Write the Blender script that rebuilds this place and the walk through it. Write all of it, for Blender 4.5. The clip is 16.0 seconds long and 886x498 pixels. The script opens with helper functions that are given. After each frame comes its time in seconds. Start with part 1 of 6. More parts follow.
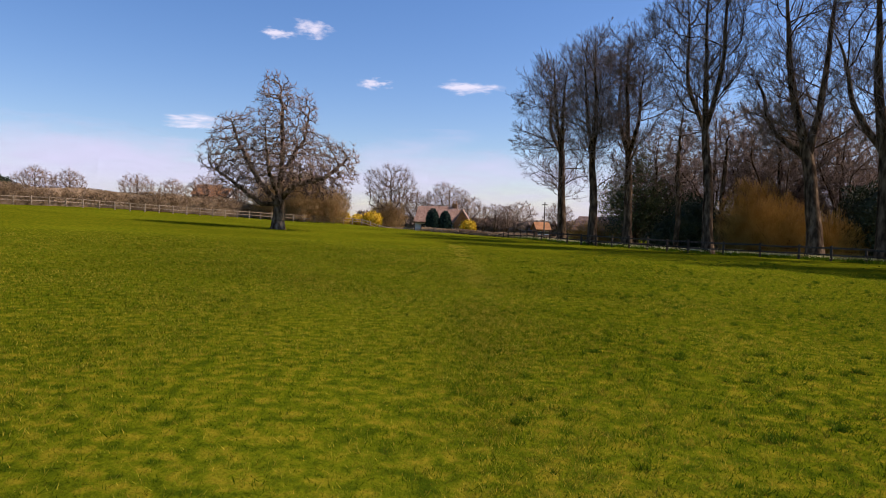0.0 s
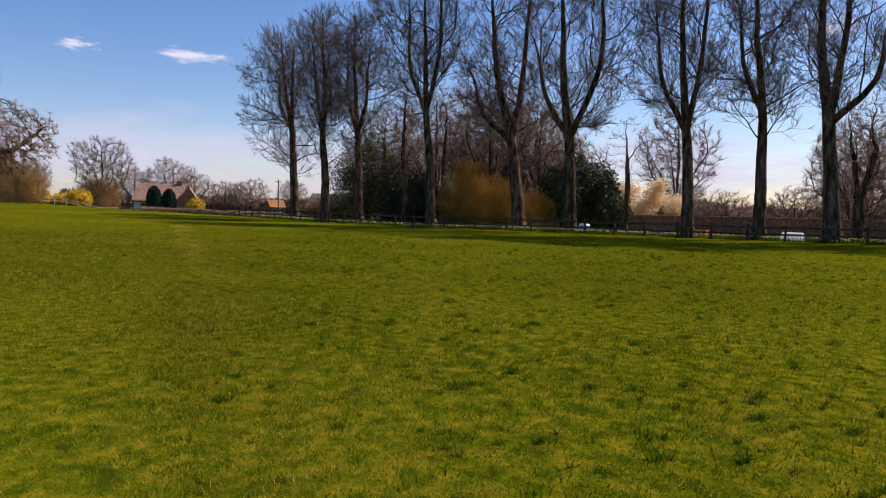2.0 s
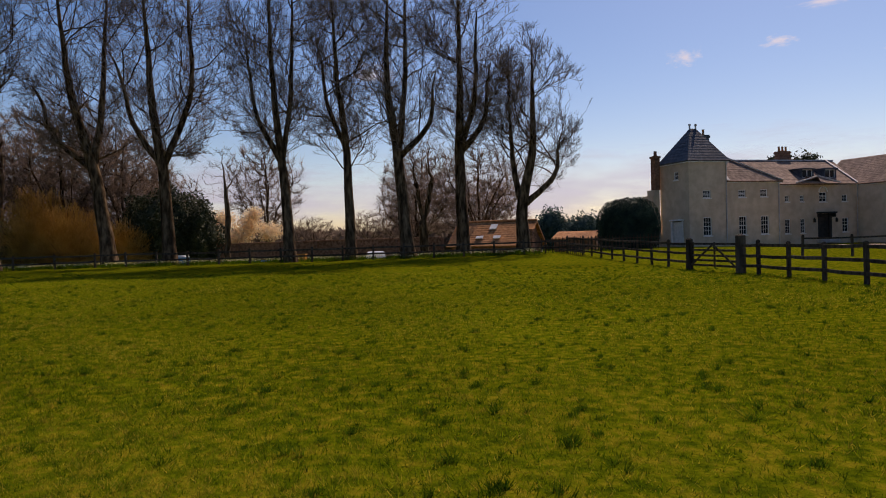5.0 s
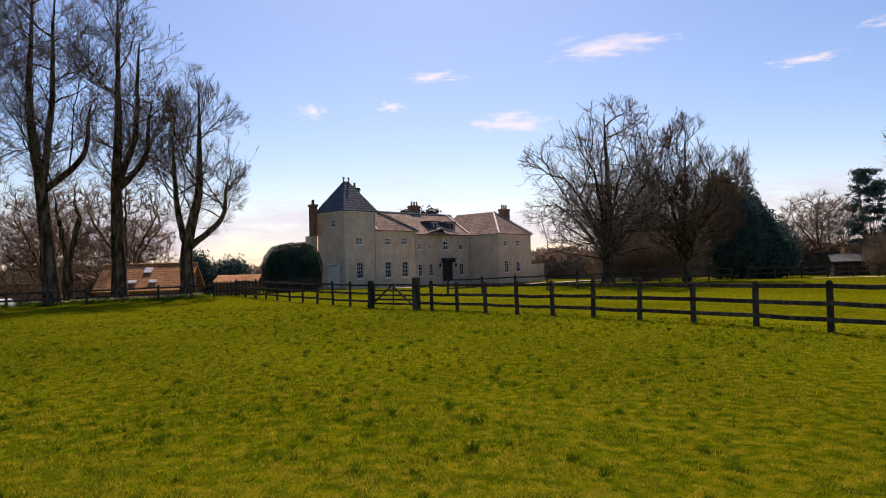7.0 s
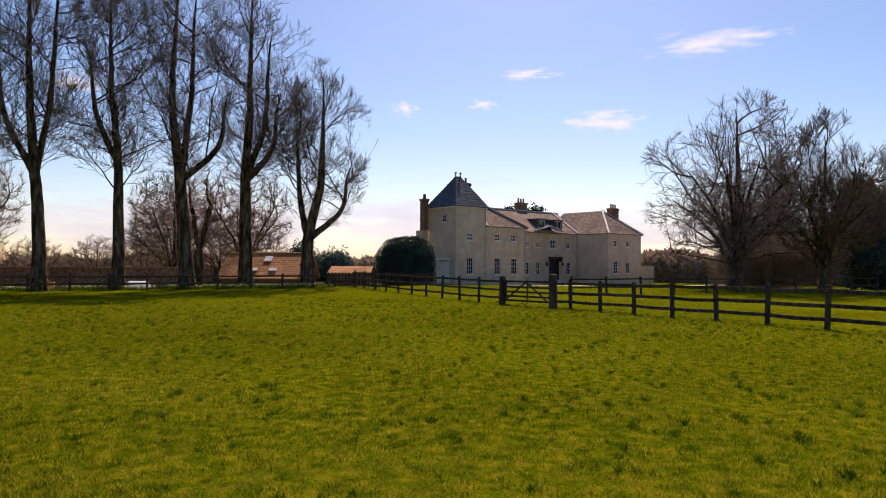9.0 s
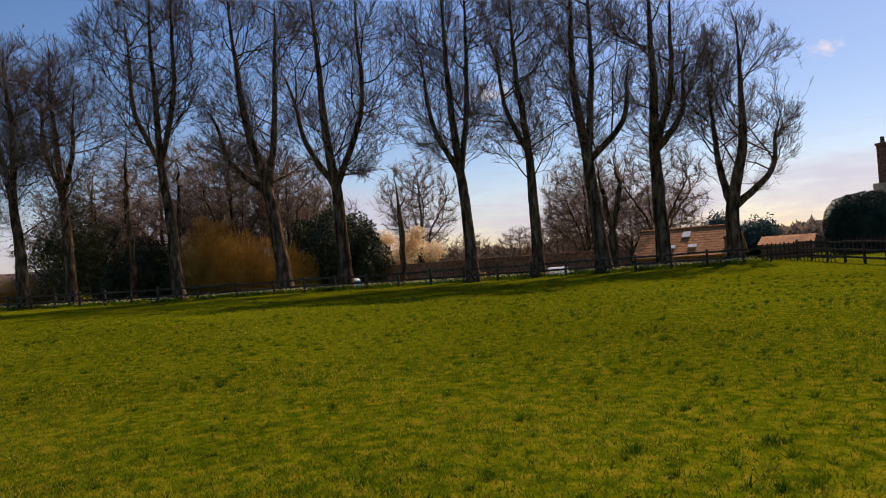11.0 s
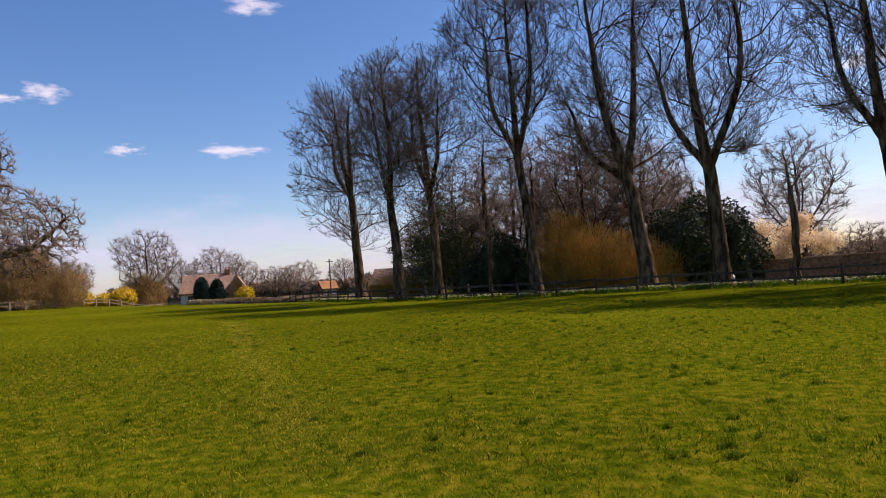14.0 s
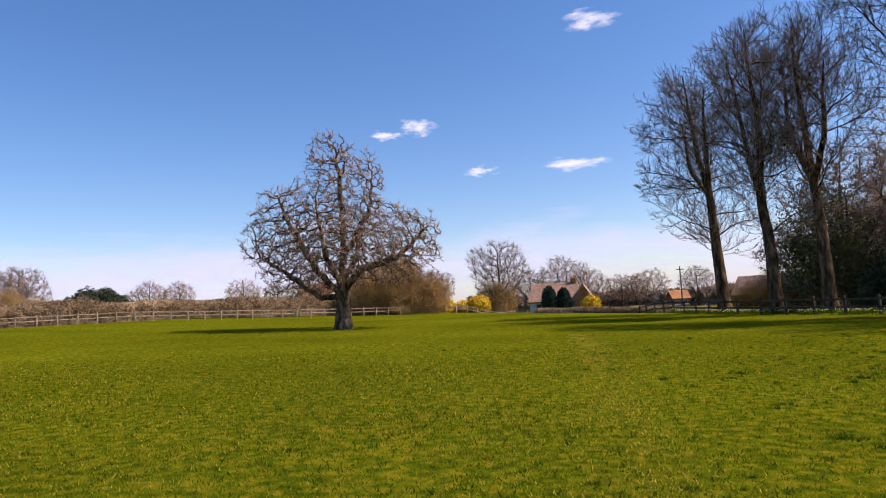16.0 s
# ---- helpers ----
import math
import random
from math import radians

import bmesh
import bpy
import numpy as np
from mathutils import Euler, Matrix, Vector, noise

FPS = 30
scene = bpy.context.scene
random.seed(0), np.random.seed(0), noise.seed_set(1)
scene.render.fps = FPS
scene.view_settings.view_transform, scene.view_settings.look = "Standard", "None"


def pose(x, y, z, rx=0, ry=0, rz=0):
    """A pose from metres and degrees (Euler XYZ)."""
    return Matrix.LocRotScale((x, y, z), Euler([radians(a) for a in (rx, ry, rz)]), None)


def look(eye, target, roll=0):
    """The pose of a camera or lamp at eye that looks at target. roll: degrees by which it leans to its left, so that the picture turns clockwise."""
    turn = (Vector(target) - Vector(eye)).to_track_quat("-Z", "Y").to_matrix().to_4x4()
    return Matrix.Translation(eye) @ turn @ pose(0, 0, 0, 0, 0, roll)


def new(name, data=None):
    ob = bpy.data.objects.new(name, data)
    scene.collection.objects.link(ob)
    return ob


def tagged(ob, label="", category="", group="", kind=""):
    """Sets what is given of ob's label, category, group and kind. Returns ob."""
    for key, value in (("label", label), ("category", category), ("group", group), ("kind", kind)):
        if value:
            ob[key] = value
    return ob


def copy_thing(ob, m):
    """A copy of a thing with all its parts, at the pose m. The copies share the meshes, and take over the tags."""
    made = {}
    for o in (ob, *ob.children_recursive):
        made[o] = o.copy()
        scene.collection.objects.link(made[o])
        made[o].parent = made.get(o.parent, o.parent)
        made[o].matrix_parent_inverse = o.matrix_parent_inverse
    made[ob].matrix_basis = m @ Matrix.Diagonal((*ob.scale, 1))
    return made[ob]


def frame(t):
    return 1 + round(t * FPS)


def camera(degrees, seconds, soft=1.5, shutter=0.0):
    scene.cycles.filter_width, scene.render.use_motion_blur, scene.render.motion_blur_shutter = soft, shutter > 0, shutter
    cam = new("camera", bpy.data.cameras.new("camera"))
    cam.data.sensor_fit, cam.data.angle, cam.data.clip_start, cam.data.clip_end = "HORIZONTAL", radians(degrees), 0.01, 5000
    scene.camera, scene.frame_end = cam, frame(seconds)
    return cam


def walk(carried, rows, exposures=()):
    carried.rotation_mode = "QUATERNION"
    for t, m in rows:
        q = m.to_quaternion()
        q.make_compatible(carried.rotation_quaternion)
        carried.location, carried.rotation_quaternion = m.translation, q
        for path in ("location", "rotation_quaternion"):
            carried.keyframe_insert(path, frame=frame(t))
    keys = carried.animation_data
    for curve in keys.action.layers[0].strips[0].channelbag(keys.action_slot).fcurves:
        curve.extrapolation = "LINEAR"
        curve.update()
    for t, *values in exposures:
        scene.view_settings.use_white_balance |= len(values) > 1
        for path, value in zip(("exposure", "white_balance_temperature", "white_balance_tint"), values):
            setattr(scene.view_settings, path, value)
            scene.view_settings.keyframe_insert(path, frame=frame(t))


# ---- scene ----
cam = camera(67.15, 16.0, soft=1.0)
PATH = [
    (0, (1.754, 3.860, 1.607), (1.841, 23.844, 0.816), 1.83),
    (0.5, (1.788, 4.091, 1.604), (2.677, 24.046, 0.598), -0.58),
    (1, (1.826, 4.251, 1.605), (2.566, 24.215, 0.666), -0.42),
    (1.5, (1.920, 4.084, 1.607), (4.844, 23.839, 0.516), 1.07),
    (2, (2.038, 3.641, 1.595), (9.701, 22.072, 0.332), 1.13),
    (2.5, (2.051, 3.267, 1.600), (13.120, 19.868, 0.215), 2.32),
    (3, (1.922, 3.127, 1.604), (14.723, 18.384, -0.225), 0.87),
    (3.2, (1.837, 3.122, 1.602), (15.188, 17.891, -0.302), 1.56),
    (5.3, (-0.202, 4.227, 1.602), (17.402, 13.718, 1.609), -1.44),
    (5.5, (-0.492, 4.416, 1.577), (17.672, 12.783, 1.800), -0.81),
    (6, (-1.226, 4.943, 1.610), (18.058, 10.243, 1.805), -1.28),
    (6.5, (-1.827, 5.502, 1.599), (17.990, 8.197, 1.831), 1.76),
    (7, (-2.258, 6.065, 1.640), (17.729, 6.580, 2.155), -1.66),
    (7.5, (-2.544, 6.644, 1.599), (17.404, 5.428, 2.390), -1.35),
    (8, (-2.601, 7.192, 1.635), (17.265, 5.184, 2.773), 0.54),
    (8.5, (-2.437, 7.701, 1.613), (17.535, 6.848, 2.248), 0.92),
    (9, (-1.742, 8.346, 1.574), (18.012, 11.436, 2.052), 0.35),
    (9.5, (-0.781, 8.961, 1.542), (18.081, 15.579, 2.218), -1.15),
    (10, (0.196, 9.532, 1.582), (17.321, 19.833, 2.380), -3.13),
    (10.2, (0.523, 9.739, 1.603), (17.066, 20.953, 2.349), -3.20),
    (12.3, (1.526, 11.498, 1.597), (14.080, 27.050, 0.869), -5.31),
    (12.5, (1.601, 11.789, 1.598), (13.942, 27.506, 0.752), -5.07),
    (13, (1.786, 12.665, 1.604), (13.192, 29.091, 1.327), -5.30),
    (13.5, (1.968, 13.810, 1.601), (10.895, 31.703, 1.971), -4.84),
    (14, (2.068, 14.923, 1.603), (8.609, 33.805, 2.427), -3.95),
    (14.5, (2.120, 15.937, 1.590), (6.322, 35.468, 2.535), -4.78),
    (15, (2.134, 16.917, 1.589), (3.737, 36.829, 2.567), -1.89),
    (15.5, (2.120, 17.982, 1.592), (1.269, 37.892, 3.277), -1.88),
    (16, (2.091, 19.118, 1.596), (-1.275, 38.755, 3.352), -3.35),
]
EXPOSURES = [(0.0, 0.19, 6550, 26), (1.5, 0.14, 6550, 26), (2.1, 0.14, 6650, 26), (3.0, -0.28, 6850, 26), (5.5, -0.3, 7350, 27), (6.4, -0.04, 7400, 26), (7.0, 0.18, 7450, 26), (7.8, 0.1, 7450, 26), (8.5, 0.3, 7550, 26), (9.2, 0.14, 7450, 25), (10.0, -0.1, 7350, 25), (12.5, -0.02, 6900, 26), (14.0, 0.2, 6750, 26), (16.0, 0.4, 6600, 25)]
walk(cam, [(t, look(eye, target, roll)) for t, eye, target, roll in PATH], EXPOSURES)

# ---- world, sun ----
SUN_YAW, SUN_ELEV = 88.0, 50.0      # degrees clockwise from +y, degrees above the horizon
sky_world = bpy.data.worlds.new("sky")
scene.world = sky_world
sky_world.use_nodes = True
wn = sky_world.node_tree
bg = wn.nodes["Background"]
sky_tex = wn.nodes.new("ShaderNodeTexSky")
sky_tex.sky_type = "NISHITA"
sky_tex.sun_disc = False
sky_tex.sun_elevation = radians(SUN_ELEV)
sky_tex.sun_rotation = radians(SUN_YAW)
sky_tex.air_density, sky_tex.dust_density, sky_tex.ozone_density = 1.0, 0.6, 2.8
sky_hue = wn.nodes.new("ShaderNodeHueSaturation")
sky_hue.inputs["Saturation"].default_value = 1.26
sky_hue.inputs["Hue"].default_value = 0.5015
wn.links.new(sky_tex.outputs[0], sky_hue.inputs["Color"])
wn.links.new(sky_hue.outputs[0], bg.inputs[0])
bg.inputs[1].default_value = 0.122
sun_data = bpy.data.lights.new("sun", "SUN")
sun_data.energy, sun_data.angle, sun_data.color = 4.6, radians(0.55), (1.0, 0.9, 0.74)
sun = new("sun", sun_data)
_sd = Vector((math.sin(radians(SUN_YAW)) * math.cos(radians(SUN_ELEV)), math.cos(radians(SUN_YAW)) * math.cos(radians(SUN_ELEV)), math.sin(radians(SUN_ELEV))))
sun.matrix_world = look(_sd * 200, (0, 0, 0))

# ---- materials ----
def mat(name, colors, scale=4.0, rough=0.85, bump=0.3, bump_scale=None, detail=6.0, metal=0.0, stretch=(1, 1, 1), big=None, spread=0.12, spec=0.3, per_object=0.0, translucent=0.0, per_island=0.0):
    """Procedural surface: two-scale noise between colours, bump, optional per-object tint and light passing through."""
    m = bpy.data.materials.new(name)
    m.use_nodes = True
    nt = m.node_tree
    N, L = nt.nodes, nt.links
    bsdf = N["Principled BSDF"]
    tc = N.new("ShaderNodeTexCoord")
    mp = N.new("ShaderNodeMapping")
    mp.inputs["Scale"].default_value = stretch
    L.new(tc.outputs["Object"], mp.inputs[0])
    n1 = N.new("ShaderNodeTexNoise")
    n1.inputs["Scale"].default_value, n1.inputs["Detail"].default_value = scale, detail
    L.new(mp.outputs[0], n1.inputs["Vector"])
    ramp = N.new("ShaderNodeValToRGB")
    els = ramp.color_ramp.elements
    while len(els) < len(colors):
        els.new(0.5)
    for k, c in enumerate(colors):
        els[k].position = 0.5 - spread + 2 * spread * k / max(1, len(colors) - 1)
        els[k].color = (*c, 1)
    L.new(n1.outputs["Fac"], ramp.inputs[0])
    col = ramp.outputs[0]
    if big:
        n2 = N.new("ShaderNodeTexNoise")
        n2.inputs["Scale"].default_value, n2.inputs["Detail"].default_value = big[0], 4
        L.new(tc.outputs["Object"], n2.inputs["Vector"])
        r2 = N.new("ShaderNodeMapRange")
        r2.inputs[1].default_value, r2.inputs[2].default_value = 0.3, 0.7
        r2.inputs[3].default_value, r2.inputs[4].default_value = 1 - big[1], 1 + big[1]
        L.new(n2.outputs["Fac"], r2.inputs[0])
        hv = N.new("ShaderNodeHueSaturation")
        L.new(col, hv.inputs["Color"])
        L.new(r2.outputs[0], hv.inputs["Value"])
        col = hv.outputs[0]
    if per_object:
        oi = N.new("ShaderNodeObjectInfo")
        r3 = N.new("ShaderNodeMapRange")
        r3.inputs[3].default_value, r3.inputs[4].default_value = 1 - per_object, 1 + per_object
        L.new(oi.outputs["Random"], r3.inputs[0])
        h3 = N.new("ShaderNodeHueSaturation")
        L.new(col, h3.inputs["Color"])
        L.new(r3.outputs[0], h3.inputs["Value"])
        col = h3.outputs[0]
    if per_island:
        gi = N.new("ShaderNodeNewGeometry")
        r4 = N.new("ShaderNodeMapRange")
        r4.inputs[3].default_value, r4.inputs[4].default_value = 1 - per_island, 1 + per_island
        L.new(gi.outputs["Random Per Island"], r4.inputs[0])
        r5 = N.new("ShaderNodeMapRange")
        r5.inputs[3].default_value, r5.inputs[4].default_value = 0.515, 0.475
        L.new(gi.outputs["Random Per Island"], r5.inputs[0])
        h4 = N.new("ShaderNodeHueSaturation")
        L.new(col, h4.inputs["Color"])
        L.new(r4.outputs[0], h4.inputs["Value"])
        L.new(r5.outputs[0], h4.inputs["Hue"])
        col = h4.outputs[0]
    L.new(col, bsdf.inputs["Base Color"])
    bsdf.inputs["Roughness"].default_value = rough
    bsdf.inputs["Metallic"].default_value = metal
    bsdf.inputs["Specular IOR Level"].default_value = spec
    if bump:
        nb = N.new("ShaderNodeTexNoise")
        nb.inputs["Scale"].default_value, nb.inputs["Detail"].default_value = bump_scale or scale * 4, 8
        L.new(mp.outputs[0], nb.inputs["Vector"])
        bn = N.new("ShaderNodeBump")
        bn.inputs["Strength"].default_value = bump
        bn.inputs["Distance"].default_value = 0.03
        L.new(nb.outputs["Fac"], bn.inputs["Height"])
        L.new(bn.outputs[0], bsdf.inputs["Normal"])
    if translucent:
        tr = N.new("ShaderNodeBsdfTranslucent")
        L.new(col, tr.inputs[0])
        mx = N.new("ShaderNodeMixShader")
        mx.inputs[0].default_value = translucent
        L.new(bsdf.outputs[0], mx.inputs[1])
        L.new(tr.outputs[0], mx.inputs[2])
        L.new(mx.outputs[0], N["Material Output"].inputs[0])
    return m

M = {}
M["bark"] = mat("bark", [(0.026, 0.016, 0.009), (0.085, 0.054, 0.031), (0.19, 0.13, 0.078)], 4, 1.0, 1.0, 16, stretch=(1, 1, 0.3), big=(0.8, 0.3), per_object=0.15, spec=0.05, spread=0.16)
M["bark_pale"] = mat("bark_pale", [(0.05, 0.031, 0.018), (0.14, 0.092, 0.055), (0.28, 0.2, 0.125)], 3, 1.0, 1.0, 14, stretch=(1, 1, 0.3), big=(0.6, 0.3), per_object=0.1, spec=0.05)
M["twig"] = mat("twig", [(0.125, 0.094, 0.078), (0.24, 0.18, 0.15)], 2, 0.9, 0, per_object=0.12, spec=0.15)
M["twig_brown"] = mat("twig_brown", [(0.085, 0.055, 0.036), (0.17, 0.115, 0.075)], 2, 0.9, 0, per_object=0.12, spec=0.1)
M["twig_pale"] = mat("twig_pale", [(0.12, 0.08, 0.058), (0.30, 0.21, 0.155)], 2, 0.95, 0, per_object=0.12, spec=0.05)
M["twig_far"] = mat("twig_far", [(0.11, 0.077, 0.056), (0.22, 0.158, 0.116)], 0.5, 0.95, 0, per_object=0.2, spec=0.05)
M["grass_ground"] = mat("grass_ground", [(0.036, 0.056, 0.002), (0.088, 0.105, 0.003), (0.175, 0.145, 0.008)], 6.0, 1.0, 1.0, 26, 12, big=(0.09, 0.22), spread=0.17, spec=0.0)
M["grass_blade"] = mat("grass_blade", [(0.034, 0.084, 0.002), (0.112, 0.162, 0.003), (0.32, 0.255, 0.022)], 6.5, 0.8, 0, detail=4, big=(0.15, 0.2), spread=0.17, spec=0.05, translucent=0.58, per_island=0.55)
M["worn"] = mat("worn_grass", [(0.29, 0.27, 0.015), (0.54, 0.44, 0.05)], 4.0, 0.95, 0, big=(0.2, 0.2), spread=0.2, spec=0.0, translucent=0.35, per_island=0.4)
M["tussock"] = mat("tussock", [(0.032, 0.08, 0.003), (0.078, 0.135, 0.006)], 1.4, 0.9, 0, big=(0.3, 0.2), spec=0.05, translucent=0.45, per_island=0.4)
M["fence_dark"] = mat("fence_dark", [(0.04, 0.03, 0.022), (0.09, 0.07, 0.052)], 6, 0.95, 0.6, 30, stretch=(1, 1, 0.2), per_object=0.3, spec=0.1)
M["fence_pale"] = mat("fence_pale", [(0.25, 0.185, 0.12), (0.42, 0.32, 0.22)], 6, 0.95, 0.5, 30, per_object=0.2, spec=0.05)
M["render"] = mat("render", [(0.54, 0.425, 0.30), (0.64, 0.515, 0.375)], 1.5, 0.9, 0.15, 30, big=(0.35, 0.12), spec=0.1)
M["white"] = mat("white_paint", [(0.70, 0.68, 0.63), (0.8, 0.78, 0.74)], 4, 0.5, 0.05, 20, big=(1.0, 0.06))
M["slate"] = mat("slate", [(0.035, 0.045, 0.06), (0.075, 0.085, 0.1)], 3, 0.6, 0.4, 20, big=(0.5, 0.2), per_object=0.05)
M["roof_brown"] = mat("roof_brown", [(0.15, 0.10, 0.08), (0.27, 0.185, 0.145)], 3, 0.8, 0.4, 20, big=(0.5, 0.25), per_object=0.05, spec=0.15)
M["roof_tile"] = mat("roof_tile", [(0.32, 0.145, 0.06), (0.45, 0.215, 0.095)], 4, 0.85, 0.4, 20, big=(0.5, 0.25), per_object=0.05, spec=0.15)
M["brick"] = mat("brick_red", [(0.17, 0.085, 0.055), (0.32, 0.175, 0.115)], 5, 0.95, 0.5, 24, big=(0.4, 0.25), per_object=0.1, spec=0.05)
M["lead"] = mat("lead", [(0.4, 0.38, 0.36), (0.55, 0.52, 0.5)], 3, 0.6, 0.2, 12)
M["door_dark"] = mat("door_dark", [(0.02, 0.018, 0.016), (0.04, 0.035, 0.03)], 4, 0.5, 0.2, 20)
M["thatch"] = mat("thatch", [(0.26, 0.15, 0.105), (0.42, 0.27, 0.195)], 4, 0.95, 0.8, 18, stretch=(1, 1, 0.3), big=(0.6, 0.2), spec=0.05)
M["gravel"] = mat("gravel", [(0.44, 0.33, 0.27), (0.6, 0.48, 0.4)], 8, 0.95, 0.5, 40, big=(0.2, 0.15), spec=0.05)
M["yew"] = mat("yew_leaf", [(0.016, 0.034, 0.028), (0.032, 0.06, 0.042)], 2, 0.9, 0, big=(0.7, 0.3), translucent=0.1, spec=0.08)
M["holly"] = mat("holly_leaf", [(0.02, 0.032, 0.014), (0.055, 0.062, 0.028)], 1.5, 0.7, 0, big=(0.6, 0.35), translucent=0.1, spec=0.2)
M["conifer"] = mat("conifer_leaf", [(0.035, 0.07, 0.065), (0.07, 0.12, 0.105)], 1.5, 0.8, 0, big=(0.5, 0.3), translucent=0.3, spec=0.1)
M["ivy"] = mat("ivy_leaf", [(0.06, 0.075, 0.03), (0.15, 0.155, 0.065)], 1.5, 0.7, 0, big=(0.5, 0.3), translucent=0.35, spec=0.15)
M["russet"] = mat("russet_twig", [(0.40, 0.25, 0.065), (0.64, 0.44, 0.15)], 1.2, 0.95, 0, big=(0.4, 0.25), translucent=0.5, spec=0.05)
M["tan_shoots"] = mat("tan_shoots", [(0.40, 0.255, 0.10), (0.62, 0.43, 0.2)], 1.0, 0.95, 0, big=(0.3, 0.3), translucent=0.4, spec=0.05)
M["brown_scrub"] = mat("brown_scrub", [(0.19, 0.14, 0.105), (0.35, 0.265, 0.195)], 1.0, 0.95, 0, big=(0.3, 0.3), translucent=0.35, spec=0.05)
M["hedge_brown"] = mat("hedge_brown", [(0.23, 0.155, 0.085), (0.42, 0.30, 0.18)], 0.8, 0.95, 0, big=(0.15, 0.3), translucent=0.35, spec=0.05)
M["forsythia"] = mat("forsythia", [(0.55, 0.36, 0.01), (0.78, 0.55, 0.03)], 2, 0.7, 0, translucent=0.25)
M["blossom"] = mat("blossom", [(0.82, 0.62, 0.38), (0.9, 0.78, 0.56)], 2, 0.8, 0, translucent=0.5, spec=0.05)
M["daffodil"] = mat("daffodil", [(0.7, 0.62, 0.2), (0.8, 0.75, 0.5)], 3, 0.7, 0, translucent=0.3)
M["metal_white"] = mat("metal_white", [(0.6, 0.62, 0.63), (0.75, 0.77, 0.78)], 3, 0.35, 0.03, 10)
M["blue"] = mat("blue_plastic", [(0.06, 0.22, 0.5), (0.12, 0.32, 0.62)], 3, 0.45, 0.05, 10)
M["orange"] = mat("orange_plastic", [(0.6, 0.2, 0.03), (0.75, 0.3, 0.06)], 3, 0.5, 0.05, 10)
M["rubber"] = mat("rubber", [(0.015, 0.015, 0.016), (0.03, 0.03, 0.03)], 4, 0.8, 0.1, 20)
M["pole_wood"] = mat("pole_wood", [(0.09, 0.07, 0.055), (0.16, 0.13, 0.1)], 5, 0.9, 0.4, 20, stretch=(1, 1, 0.2))

def glass_mat():
    m = bpy.data.materials.new("window_glass")
    m.use_nodes = True
    b = m.node_tree.nodes["Principled BSDF"]
    b.inputs["Base Color"].default_value = (0.02, 0.022, 0.025, 1)
    b.inputs["Roughness"].default_value = 0.08
    b.inputs["Specular IOR Level"].default_value = 0.6
    return m
M["glass"] = glass_mat()

# ---- building helpers ----
def gz(x, y):
    """Height of the ground: a gentle dip towards the limes, rising to the house and to the chestnut."""
    x, y = np.clip(x, -45, 75), np.clip(y, -60, 150)
    behind = np.clip(((x - 13.7) * 0.848 + (y - 71.5) * 0.53 - 1.5) / 7.0, 0, 1) * np.clip((y - 20) / 8, 0, 1)
    swell = 0.13 * np.exp(-((x - 18.5) / 9) ** 2 - ((y - 1) / 11) ** 2)
    return swell - 0.0216 * x + 0.0039 * (y - 10) + 0.00042 * np.minimum(x, 50) ** 2 - 1.2 * behind * behind * (3 - 2 * behind)

def mesh(name, verts, faces, material, smooth=False):
    me = bpy.data.meshes.new(name)
    me.from_pydata([tuple(v) for v in verts], [], [tuple(f) for f in faces])
    me.materials.append(material)
    if smooth:
        me.polygons.foreach_set("use_smooth", [True] * len(me.polygons))
    me.update()
    return me

def soup(name, verts, faces, material, smooth=False):
    """A mesh from numpy arrays whose faces all have the same number of corners."""
    me = bpy.data.meshes.new(name)
    nv, (nf, k) = len(verts), faces.shape
    me.vertices.add(nv)
    me.vertices.foreach_set("co", np.ascontiguousarray(verts, dtype=np.float32).ravel())
    me.loops.add(nf * k)
    me.loops.foreach_set("vertex_index", np.ascontiguousarray(faces, dtype=np.int32).ravel())
    me.polygons.add(nf)
    me.polygons.foreach_set("loop_start", np.arange(nf, dtype=np.int32) * k)
    me.polygons.foreach_set("loop_total", np.full(nf, k, dtype=np.int32))
    me.materials.append(material)
    if smooth:
        me.polygons.foreach_set("use_smooth", np.ones(nf, dtype=bool))
    me.update()
    me.validate()
    return me

def part_me(name, me, parent, label=""):
    ob = new(name, me)
    ob.parent = parent
    if label:
        tagged(ob, label)
    return ob

def part(name, bm, material, parent, label="", smooth=False):
    me = bpy.data.meshes.new(name)
    bm.to_mesh(me)
    bm.free()
    me.materials.append(material)
    if smooth:
        me.polygons.foreach_set("use_smooth", [True] * len(me.polygons))
    return part_me(name, me, parent, label)

def thing(name, x, y, z, label, category, group="", kind="", rz=0.0):
    ob = new(name)
    ob.empty_display_size = 0.2
    ob.matrix_world = pose(x, y, z, 0, 0, rz)
    return tagged(ob, label, category, group, kind)

def box(bm, x0, x1, y0, y1, z0, z1, bevel=0.0):
    """An upright box, its edges bevelled a little."""
    m = Matrix.Translation(((x0 + x1) / 2, (y0 + y1) / 2, (z0 + z1) / 2)) @ Matrix.Diagonal((x1 - x0, y1 - y0, z1 - z0, 1))
    vs = bmesh.ops.create_cube(bm, size=1, matrix=m)["verts"]
    if bevel:
        es = list({e for v in vs for e in v.link_edges})
        bmesh.ops.bevel(bm, geom=es, offset=bevel, segments=1, affect="EDGES", profile=0.5)

